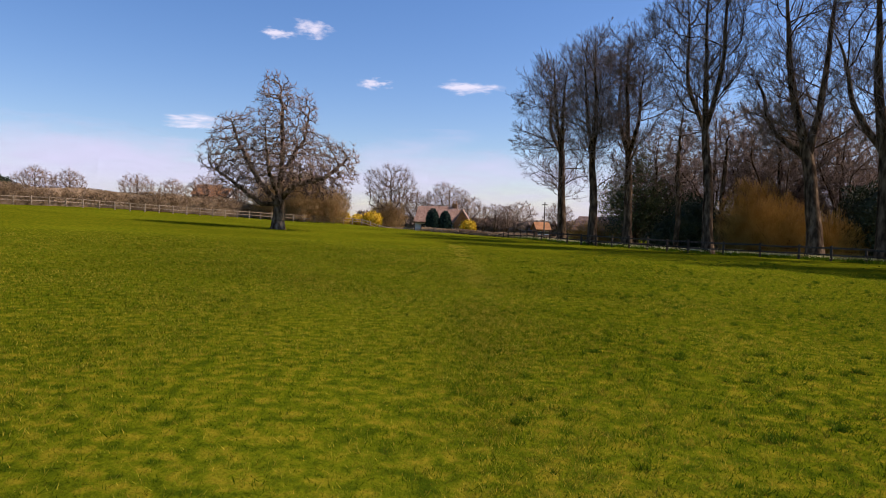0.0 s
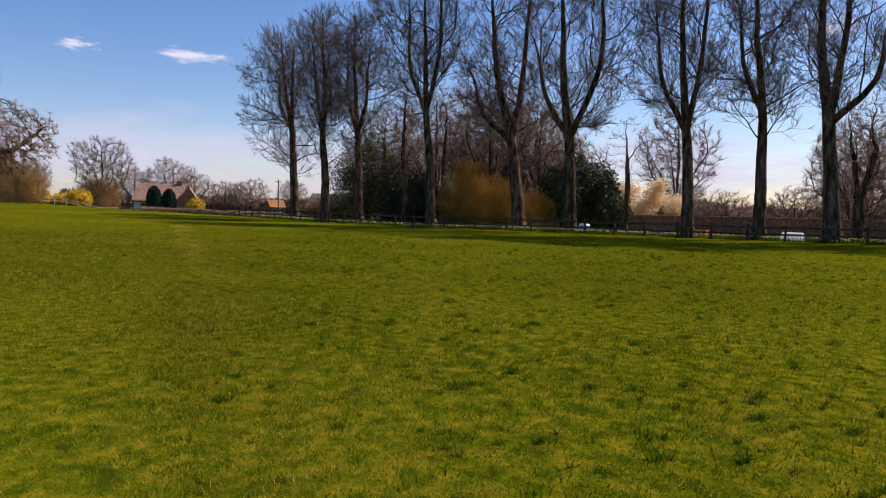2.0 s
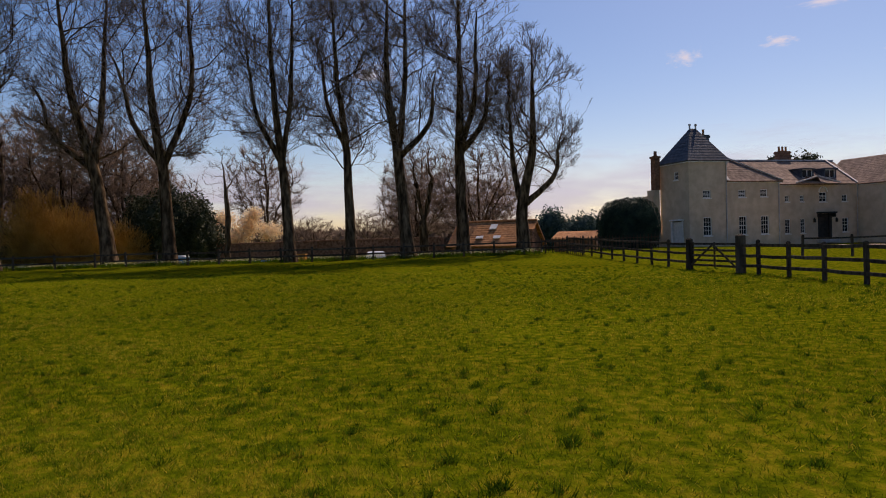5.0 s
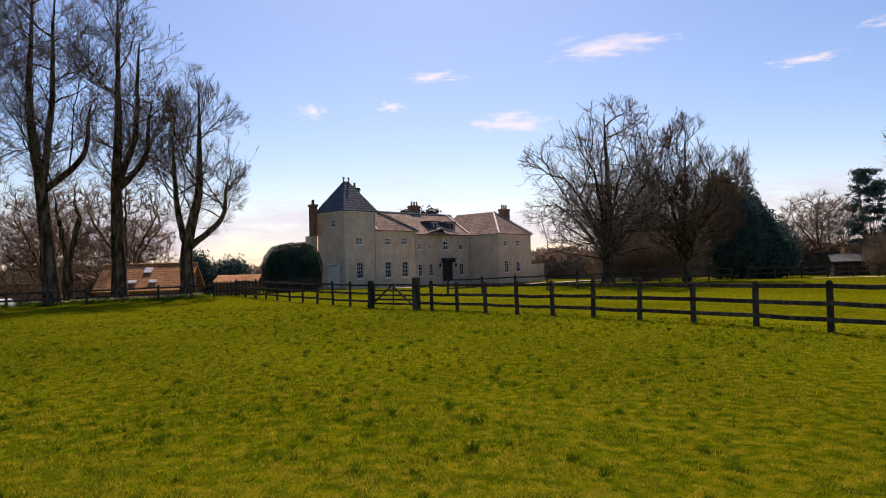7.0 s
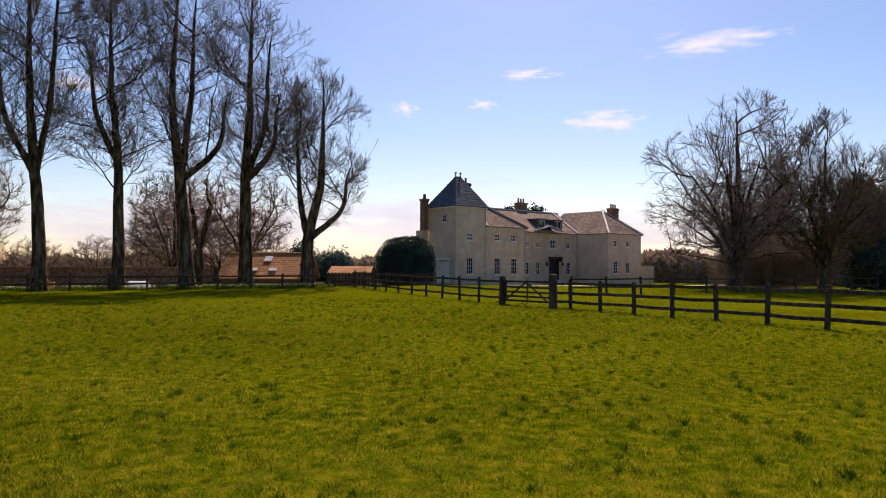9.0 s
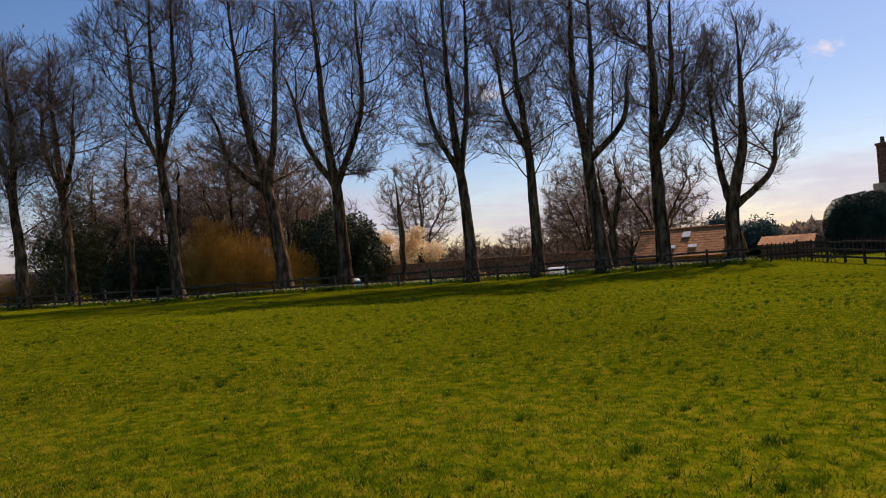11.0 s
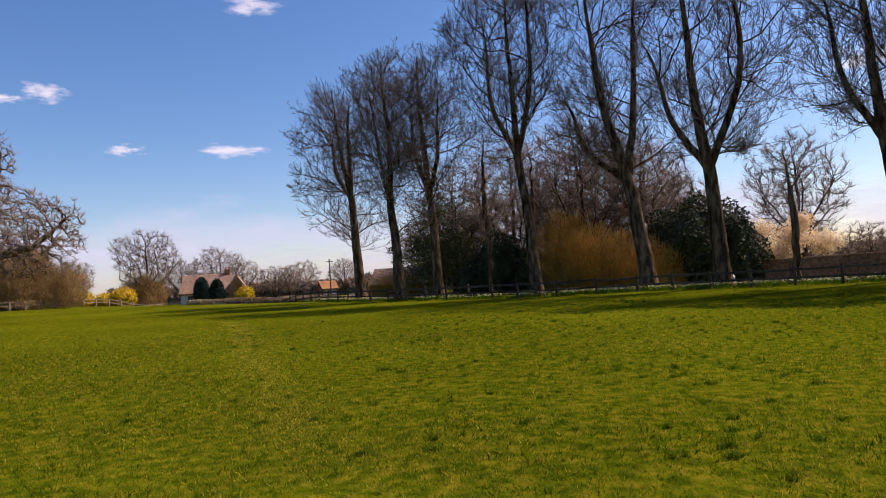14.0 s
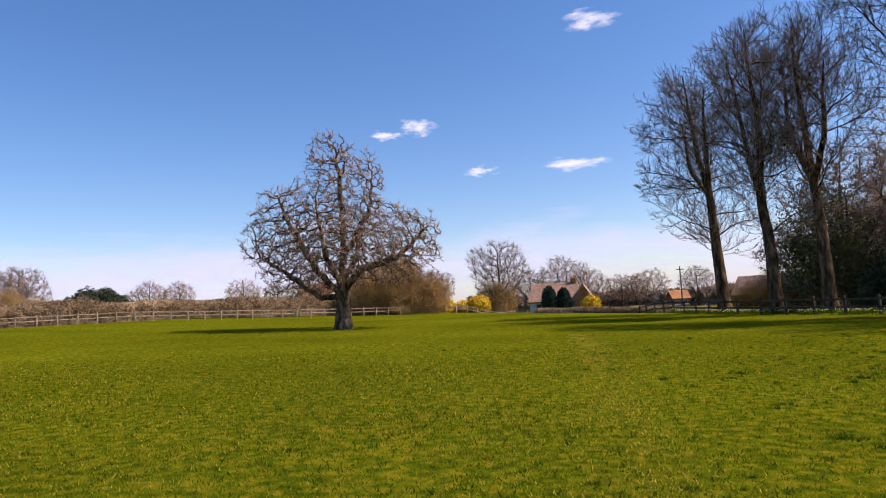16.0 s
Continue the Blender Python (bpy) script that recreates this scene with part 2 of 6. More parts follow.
def beam(bm, a, b, w, h, bevel=0.0):
    """A squared timber from a to b, w wide and h high."""
    a, b = Vector(a), Vector(b)
    d = b - a
    rot = d.to_track_quat("X", "Z").to_matrix().to_4x4()
    m = Matrix.Translation((a + b) / 2) @ rot @ Matrix.Diagonal((d.length, w, h, 1))
    vs = bmesh.ops.create_cube(bm, size=1, matrix=m)["verts"]
    if bevel:
        es = list({e for v in vs for e in v.link_edges})
        bmesh.ops.bevel(bm, geom=es, offset=bevel, segments=1, affect="EDGES", profile=0.5)

def tube(bm, a, b, r0, r1, n=10, caps=True):
    a, b = Vector(a), Vector(b)
    d = b - a
    m = Matrix.Translation((a + b) / 2) @ d.to_track_quat("Z", "Y").to_matrix().to_4x4()
    bmesh.ops.create_cone(bm, cap_ends=caps, segments=n, radius1=r0, radius2=r1, depth=d.length, matrix=m)

def slab(bm, pts, t):
    """A flat plate on a polygon of points, t thick, downwards along its normal."""
    vs = [bm.verts.new(p) for p in pts]
    f = bm.faces.new(vs)
    f.normal_update()
    if f.normal.z < 0:
        f.normal_flip()
    r = bmesh.ops.extrude_face_region(bm, geom=[f])
    n = f.normal.copy()
    for g in r["geom"]:
        if isinstance(g, bmesh.types.BMVert):
            g.co -= n * t
    bmesh.ops.recalc_face_normals(bm, faces=bm.faces[:])

# ---- ground: one sheet to the horizon ----
def ground_axis(lo, hi, step):
    inner = np.arange(lo, hi + step, step)
    out = np.array([1.08 ** k for k in range(1, 60)])
    far = np.cumsum(step * out)
    far = far[far < 2600]
    return np.concatenate([lo - far[::-1], inner, hi + far])

GX, GY = ground_axis(-70, 100, 1.5), ground_axis(-60, 160, 1.5)
gxx, gyy = np.meshgrid(GX, GY, indexing="ij")
rng = np.random.default_rng(5)
gzz = gz(gxx, gyy)
near = np.clip(1 - np.hypot(gxx, gyy - 10) / 90, 0, 1)
gzz = gzz + near * (0.03 * np.sin(gxx * 0.7 + 1.3 * np.sin(gyy * 0.31)) * np.sin(gyy * 0.53 + 0.8 * np.sin(gxx * 0.23)))
ni, nj = gxx.shape
ids = np.arange(ni * nj).reshape(ni, nj)
gfaces = np.stack([ids[:-1, :-1], ids[1:, :-1], ids[1:, 1:], ids[:-1, 1:]], -1).reshape(-1, 4)
ground = new("ground", soup("ground", np.stack([gxx, gyy, gzz], -1).reshape(-1, 3), gfaces, M["grass_ground"], True))
tagged(ground, "mown green paddock grass with yellowish worn patches", "ground", kind="structure")

def lay(name, pts, material, label, lift=0.012, kind="structure", step=1.5):
    """A strip of another surface draped a little above the ground. pts: centre line with half widths."""
    vs, fs = [], []
    for (x0, y0, w0), (x1, y1, w1) in zip(pts[:-1], pts[1:]):
        n = max(1, int(math.hypot(x1 - x0, y1 - y0) / step))
        dx, dy = (x1 - x0), (y1 - y0)
        l = math.hypot(dx, dy)
        for k in range(n + 1):
            s = k / n
            x, y, w = x0 + dx * s, y0 + dy * s, w0 + (w1 - w0) * s
            w *= 1 + 0.08 * math.sin(7 * s * l * 0.13 + x)
            for q in range(5):
                o = (q / 2 - 1) * w
                px, py = x - dy / l * o, y + dx / l * o
                vs.append((px, py, float(gz(px, py)) + lift + 0.02 * (1 - abs(q / 2 - 1))))
            if k:
                b = len(vs) - 10
                for q in range(4):
                    fs.append((b + q, b + q + 1, b + q + 6, b + q + 5))
    ob = new(name, mesh(name, vs, fs, material, True))
    return tagged(ob, label, name, kind=kind)

lay("drive", [(54.97, 12.49, 1.2), (57.07, 10.24, 1.6), (65.06, 2.97, 2.0), (75.02, -5.95, 2.2), (83.19, -15.42, 2.0)], M["gravel"], "pale pinkish gravel drive in front of the house", 0.03)
lay("drive", [(51.33, -21.4, 0.6), (56.7, -39.33, 0.8), (65.26, -61.58, 1.0)], M["gravel"], "pale gravel track across the far lawn", 0.03)


# ---- grass blades round the line walked ----
def patch(x, y, scale, seed):
    """Smooth random patches, 0 to 1; scale: patches for each metre."""
    tab = np.random.default_rng(seed).uniform(0, 1, (256, 256))
    u, v = np.asarray(x) * scale + 500, np.asarray(y) * scale + 500
    i, j = np.floor(u).astype(int), np.floor(v).astype(int)
    a, b = u - i, v - j
    a, b = a * a * (3 - 2 * a), b * b * (3 - 2 * b)
    t = lambda p, q: tab[p % 256, q % 256]
    return (t(i, j) * (1 - a) + t(i + 1, j) * a) * (1 - b) + (t(i, j + 1) * (1 - a) + t(i + 1, j + 1) * a) * b

def blades(name, n, seed, mat_, hmin, hmax, w, where, label):
    rg = np.random.default_rng(seed)
    x, y, dens = where(rg, n)
    n = len(x)
    h = rg.uniform(hmin, hmax, n)
    a = rg.uniform(0, 2 * np.pi, n)
    h = h * (0.45 + 1.1 * patch(x, y, 7.5, 3) ** 1.5 + 0.35 * patch(x, y, 1.3, 4))
    lean = rg.normal(0, 0.75, (n, 2)) * h[:, None]
    z = gz(x, y) + near_bump(x, y)
    c, s = np.cos(a) * w * dens, np.sin(a) * w * dens
    v = np.empty((n, 3, 3))
    v[:, 0] = np.stack([x - c, y - s, z - 0.01], 1)
    v[:, 1] = np.stack([x + c, y + s, z - 0.01], 1)
    v[:, 2] = np.stack([x + lean[:, 0], y + lean[:, 1], z + h], 1)
    ob = new(name, soup(name, v.reshape(-1, 3), np.arange(3 * n).reshape(-1, 3), mat_))
    return tagged(ob, label, "grass", kind="stuff")

def near_bump(x, y):
    k = np.clip(1 - np.hypot(x, y - 10) / 90, 0, 1)
    return k * (0.03 * np.sin(x * 0.7 + 1.3 * np.sin(y * 0.31)) * np.sin(y * 0.53 + 0.8 * np.sin(x * 0.23)))

def lawn_spread(rg, n):
    s = rg.uniform(0, 1, n)
    cx, cy = 0.0 + 0 * s, 4 + 15.0 * s
    r = 2.2 + 26 * rg.uniform(0, 1, n) ** 1.35
    a = rg.uniform(radians(-60), radians(150), n)
    x, y = cx + r * np.sin(a), cy + r * np.cos(a)
    keep = (x * 0.63 - y * 0.775 < 12.0)
    return x[keep], y[keep], (0.7 + r / 10)[keep]

def tuft_spread(rg, n):
    m = 9000
    tx, ty = rg.uniform(-6, 32, m), rg.uniform(-6, 44, m)
    w = np.clip((tx - 0.5) / 7, 0.05, 1) * np.clip(1.25 - ty / 40, 0.3, 1) * (0.35 + 0.65 * (np.sin(tx * 0.55 + 1.7 * np.sin(ty * 0.3)) * np.sin(ty * 0.6 + tx * 0.2) > -0.25))
    k = rg.uniform(0, 1, m) < w
    tx, ty = tx[k], ty[k]
    size = 0.008 + 0.034 * rg.uniform(0, 1, len(tx)) ** 2.5
    p = size ** 1.4
    i = rg.choice(len(tx), n, p=p / p.sum())
    x, y = tx[i] + rg.normal(0, 1, n) * size[i] * 1.25, ty[i] + rg.normal(0, 0.7, n) * size[i]
    keep = (x * 0.63 - y * 0.775 < 12.0) & (np.hypot(x, y - 10) > 0.5)
    return x[keep], y[keep], np.ones(n)[keep] * 1.3

blades("grass", 620000, 11, M["grass_blade"], 0.015, 0.048, 0.004, lawn_spread, "short bright green blades of paddock grass")
blades("grass_tussocks", 105000, 12, M["tussock"], 0.025, 0.07, 0.005, tuft_spread, "darker uneven tufts of longer grass")

def straw_spread(rg, n):
    x, y, d = lawn_spread(rg, n)
    k = np.sin(x * 0.9 + 2 * np.sin(y * 0.4)) * np.sin(y * 0.8 + 1.5 * np.sin(x * 0.5)) + rg.uniform(-0.5, 0.5, len(x)) > np.where(x < 4, -0.35, 0.15) + np.clip((x - 4) / 40, 0, 0.4)
    return x[k], y[k], d[k]
def track_spread(rg, n):
    y = 5 + 44 * rg.uniform(0, 1, n) ** 1.4
    x = 2.7 + 0.007 * (y - 8) + 0.12 * np.sin(y * 0.35) + rg.normal(0, 0.28, n)
    k = patch(x, y, 3.0, 9) + rg.uniform(-0.3, 0.3, n) > 0.42
    return x[k], y[k], (0.9 + y / 12)[k]
blades("track_grass", 30000, 15, M["worn"], 0.008, 0.03, 0.004, track_spread, "pale trodden line across the paddock grass")
blades("straw_grass", 240000, 14, M["worn"], 0.01, 0.04, 0.0035, straw_spread, "dry straw-coloured blades among the paddock grass")
# ---- trees: grown towards points that fill the crown ----
def colonize(rg, nodes, parent, att, step, infl, kill, iters, up=0.1, jit=0.25):
    """Grow a branch skeleton from given nodes into the attraction points."""
    pos = np.array(nodes, float)
    par = np.array(parent, int)
    P = np.empty((20000, 3))
    Q = np.empty(20000, int)
    n = len(pos)
    P[:n], Q[:n] = pos, par
    kids = np.zeros(20000, int)
    d = np.full(len(att), 1e9)
    own = np.zeros(len(att), int)
    first = 0
    for _ in range(iters):
        for c in range(first, n, 400):
            blk = P[c:min(c + 400, n)]
            dd = ((att[:, None, :] - blk[None]) ** 2).sum(2)
            j = dd.argmin(1)
            m = dd[np.arange(len(att)), j]
            w = m < d
            d[w], own[w] = m[w], j[w] + c
        live = d > kill * kill
        att, d, own = att[live], d[live], own[live]
        if not len(att):
            break
        act = d < infl * infl
        if not act.any():
            break
        first = n
        v = att[act] - P[own[act]]
        v /= np.linalg.norm(v, axis=1)[:, None] + 1e-9
        ow = own[act]
        u, inv = np.unique(ow, return_inverse=True)
        s = np.zeros((len(u), 3))
        np.add.at(s, inv, v)
        s /= np.linalg.norm(s, axis=1)[:, None] + 1e-9
        s += rg.normal(0, jit, s.shape) + np.array([0, 0, up])
        s /= np.linalg.norm(s, axis=1)[:, None] + 1e-9
        ok = kids[u] < 4
        u, s = u[ok], s[ok]
        m = len(u)
        if m == 0 or n + m > 19000:
            break
        P[n:n + m], Q[n:n + m] = P[u] + s * step, u
        kids[u] += 1
        n += m
    return P[:n].copy(), Q[:n].copy()

def radii(par, tip, power, cap=None):
    n = len(par)
    r = np.zeros(n)
    for i in range(n - 1, -1, -1):
        r[i] = tip if r[i] == 0 else r[i] ** (1 / power)
        if par[i] >= 0:
            r[par[i]] += r[i] ** power
    return r

def prisms(a, b, ra, rb, sides, da=None, db=None):
    """Tapered sticks from a to b as one quad soup; da, db: the ways their end rings face."""
    n = len(a)
    d = b - a
    d /= np.linalg.norm(d, axis=1)[:, None] + 1e-9
    da = d if da is None else da
    db = d if db is None else db
    ang = np.arange(sides) * 2 * np.pi / sides
    def ring(c, r, w):
        ref = np.tile(np.array([0.31, 0.95, 0.02]), (n, 1))
        u = np.cross(w, ref)
        u /= np.linalg.norm(u, axis=1)[:, None] + 1e-9
        v = np.cross(w, u)
        return c[:, None] + r[:, None, None] * (np.cos(ang)[None, :, None] * u[:, None] + np.sin(ang)[None, :, None] * v[:, None])
    V = np.concatenate([ring(a, ra, da), ring(b, rb, db)], 1).reshape(-1, 3)
    k = np.arange(sides)
    q = np.stack([k, (k + 1) % sides, sides + (k + 1) % sides, sides + k], 1)
    F = (q[None] + (np.arange(n) * 2 * sides)[:, None, None]).reshape(-1, 4)
    return V, F

def skeleton_parts(P, par, r, root, bark, twig, rg, twigs=2, twig_len=0.6, twig_r=0.008, split=(0.11, 0.03), droop=0.0, thin=0.04, up=0.3, sides=9, limbs=14):
    """Turn a skeleton into trunk, branches and twigs under the tree."""
    n = len(P)
    i = np.arange(n)
    e = i[par >= 0]
    p = par[e]
    d = np.zeros((n, 3))
    d[e] = P[e] - P[p]
    d /= np.linalg.norm(d, axis=1)[:, None] + 1e-9
    d[par < 0] = (0, 0, 1)
    # the thickest child carries its parent's ring on
    main = np.zeros(n, bool)
    best = {}
    for k in e:
        q = par[k]
        if q not in best or r[k] > r[best[q]]:
            best[q] = k
    for k in best.values():
        main[k] = True
    ra = np.where(main[e], r[p], np.minimum(r[p], r[e] * 1.15))
    da = np.where(main[e][:, None], d[p], d[e])
    big, mid = r[e] > split[0], (r[e] <= split[0]) & (r[e] > split[1])
    small = r[e] <= split[1]
    def emit(nm, sel, sd, m_, kind=""):
        V, F = prisms(P[p][sel], P[e][sel], ra[sel], r[e][sel], sd, da[sel], d[e][sel])
        ob = part_me(nm, soup(nm, V, F, m_, True), root)
        if kind:
            tagged(ob, kind=kind)
    emit("trunk", big, sides, bark)
    # each limb is what grows on from one place on the trunk
    comp = np.full(n, -1)
    for k in e[mid]:
        comp[k] = comp[par[k]] if comp[par[k]] >= 0 else k
    ce = comp[e]
    rest = mid.copy()
    if limbs:
        ids_, cnt = np.unique(ce[mid], return_counts=True)
        for c in ids_[np.argsort(-cnt)][:limbs]:
            sel = mid & (ce == c)
            if sel.sum() > 3:
                emit("limb", sel, 5, bark)
                rest &= ~sel
    if rest.any():
        emit("branches", rest, 5, bark, "stuff")
    if small.any():
        emit("fine_branches", small, 3, twig, "stuff")
    if twigs:
        t = e[r[e] < thin]
        t = np.repeat(t, twigs)
        m = len(t)
        base = P[par[t]] + (P[t] - P[par[t]]) * rg.uniform(0, 1, (m, 1))
        w = d[t] * 0.8 + rg.normal(0, 0.45, (m, 3)) + np.array([0, 0, up + 0.15 - droop])
        w /= np.linalg.norm(w, axis=1)[:, None] + 1e-9
        L_ = twig_len * rg.uniform(0.5, 1.4, m)
        tip = base + w * L_[:, None]
        u = np.cross(w, rg.normal(0, 1, (m, 3)))
        u /= np.linalg.norm(u, axis=1)[:, None] + 1e-9
        v = np.cross(w, u)
        a3 = np.arange(3) * 2 * np.pi / 3
        ringv = base[:, None] + twig_r * (np.cos(a3)[None, :, None] * u[:, None] + np.sin(a3)[None, :, None] * v[:, None])
        V = np.concatenate([ringv, tip[:, None]], 1).reshape(-1, 3)
        q = np.array([(0, 1, 3), (1, 2, 3), (2, 0, 3)])
        F = (q[None] + (np.arange(m) * 4)[:, None, None]).reshape(-1, 3)
        tagged(part_me("twigs", soup("twigs", V, F, twig), root), kind="stuff")

def curve_nodes(nodes, parent, start, pts, step, rg, wob=0.05):
    """Add a polyline of nodes from an existing node through pts; gives the index of its end."""
    cur = start
    for q in pts:
        a, b = np.array(nodes[cur]), np.array(q, float)
        k = max(1, int(np.linalg.norm(b - a) / step))
        for s in range(1, k + 1):
            nodes.append(tuple(a + (b - a) * s / k + rg.normal(0, wob, 3) * (s < k)))
            parent.append(cur)
            cur = len(nodes) - 1
    return cur

def bare_tree(x, y, seed, stems, crowns, label, natt=1000, step=0.5, trunk_r=0.4, category="tree", group="", bark="bark", twig="twig", lean=(0, 0), twigs=2, twig_len=0.6, twig_r=0.008, tip=0.011, power=2.25, kill=0.75, infl=4.5, side=(1, 0), up=0.12, droop=0.0, iters=90, flare=1.35, name="bare_tree", jit=0.25, z=None, limbs=14):
    """A leafless tree. stems: polylines of (across, depth, height), the first from the ground, later ones from the nearest node of those before.
    crowns: ellipsoids (across, depth, height, rx, ry, rz) to be filled with branches. side: the way 'across' points."""
    rg = np.random.default_rng(seed)
    sx, sy = side
    def w3(q):
        return (q[0] * sx - q[1] * sy, q[0] * sy + q[1] * sx, q[2])
    nodes, parent = [(0, 0, -0.15)], [-1]
    for k, st in enumerate(stems):
        pts = [w3(q) for q in st]
        if k == 0:
            curve_nodes(nodes, parent, 0, pts, step, rg)
        else:
            a = np.array(nodes)
            j = int(((a - np.array(pts[0])) ** 2).sum(1).argmin())
            curve_nodes(nodes, parent, j, pts[1:], step, rg)
    att = []
    vol = sum(c[3] * c[4] * c[5] for c in crowns)
    for c in crowns:
        k = int(natt * c[3] * c[4] * c[5] / vol)
        v = rg.normal(0, 1, (k, 3))
        v /= np.linalg.norm(v, axis=1)[:, None]
        v *= rg.uniform(0, 1, (k, 1)) ** (1 / 2.6)
        v *= 1 + 0.12 * np.sin(5 * v[:, :1] + seed) * np.cos(4 * v[:, 2:] + seed * 2)
        ctr = np.array(w3(c[:3]))
        off = np.stack([v[:, 0] * c[3] * sx - v[:, 1] * c[4] * sy, v[:, 0] * c[3] * sy + v[:, 1] * c[4] * sx, v[:, 2] * c[5]], 1)
        att.append(ctr + off)
    att = np.concatenate(att)
    P, par = colonize(rg, nodes, parent, att, step, infl, kill, iters, up, jit)
    r = radii(par, tip, power)
    r *= 1 - 0.25 * (r < 0.02)
    s = trunk_r / r[1]
    big = np.clip((r - 0.02) / (r[1] - 0.02 + 1e-9), 0, 1)
    r = r * (1 + (s - 1) * big)
    hgt = np.clip(P[:, 2], 0, 2)
    trunkish = r > trunk_r * 0.8
    r = np.where(trunkish, r * (1 + (flare - 1) * np.exp(-hgt / 0.45)), r)
    root = thing(name, x, y, float(gz(x, y)) if z is None else z, label, category, group)
    skeleton_parts(P, par, r, root, M[bark], M[twig], rg, twigs, twig_len, twig_r, droop=droop, split=(max(0.1, trunk_r * 0.3), 0.03), limbs=limbs)
    return root

# ---- trees with drawn limbs: stems, then side branches, then twigs out to the edge of the crown ----
def spline(pts, step):
    """A smooth line of nodes through the points."""
    p = np.array(pts, float)
    q = np.concatenate([[2 * p[0] - p[1]], p, [2 * p[-1] - p[-2]]])
    out = [p[0]]
    for i in range(1, len(q) - 2):
        k = max(1, int(np.linalg.norm(q[i + 1] - q[i]) / step))
        for t in np.arange(1, k + 1) / k:
            out.append(0.5 * (2 * q[i] + (q[i + 1] - q[i - 1]) * t + (2 * q[i - 1] - 5 * q[i] + 4 * q[i + 1] - q[i + 2]) * t * t + (3 * q[i] - q[i - 1] - 3 * q[i + 1] + q[i + 2]) * t ** 3))
    return np.array(out)

def tubes(pts, ra, rb, sides, power=1.0):
    """Tapering tubes along many lines of nodes (n, k, 3), from radius ra to rb."""
    n, k, _ = pts.shape
    tan = np.gradient(pts, axis=1)
    tan /= np.linalg.norm(tan, axis=2)[:, :, None] + 1e-9
    u = np.linspace(0, 1, k)[None] ** power
    r = np.asarray(ra)[:, None] * (1 - u) + np.asarray(rb)[:, None] * u
    f = lambda a: a.reshape(-1, 3)
    return prisms(f(pts[:, :-1]), f(pts[:, 1:]), r[:, :-1].ravel(), r[:, 1:].ravel(), sides, f(tan[:, :-1]), f(tan[:, 1:]))

def bend(rg, base, d, length, k, up, wob):
    """Lines that set out from base along d and turn upwards by and by."""
    pts = [base]
    for i in range(k):
        d = d + np.array([0, 0, 1.0]) * np.asarray(up).reshape(-1, 1) / k + rg.normal(0, wob, d.shape)
        d = d / (np.linalg.norm(d, axis=1)[:, None] + 1e-9)
        pts.append(pts[-1] + d * (length / k)[:, None])
    return np.stack(pts, 1)

def offshoots(rg, lines, m, u0, u1, a0, a1):
    """Places and ways for m side shoots on each of the lines."""
    n, k, _ = lines.shape
    i = np.repeat(np.arange(n), m)
    u = rg.uniform(u0, u1, n * m) * (k - 1)
    j = np.minimum(u.astype(int), k - 2)
    a, b = lines[i, j], lines[i, j + 1]
    base = a + (b - a) * (u - j)[:, None]
    t = (b - a) / (np.linalg.norm(b - a, axis=1)[:, None] + 1e-9)
    q = np.cross(t, rg.normal(0, 1, t.shape))
    q /= np.linalg.norm(q, axis=1)[:, None] + 1e-9
    ang = rg.uniform(a0, a1, len(t))[:, None]
    return base, t * np.cos(ang) + q * np.sin(ang)

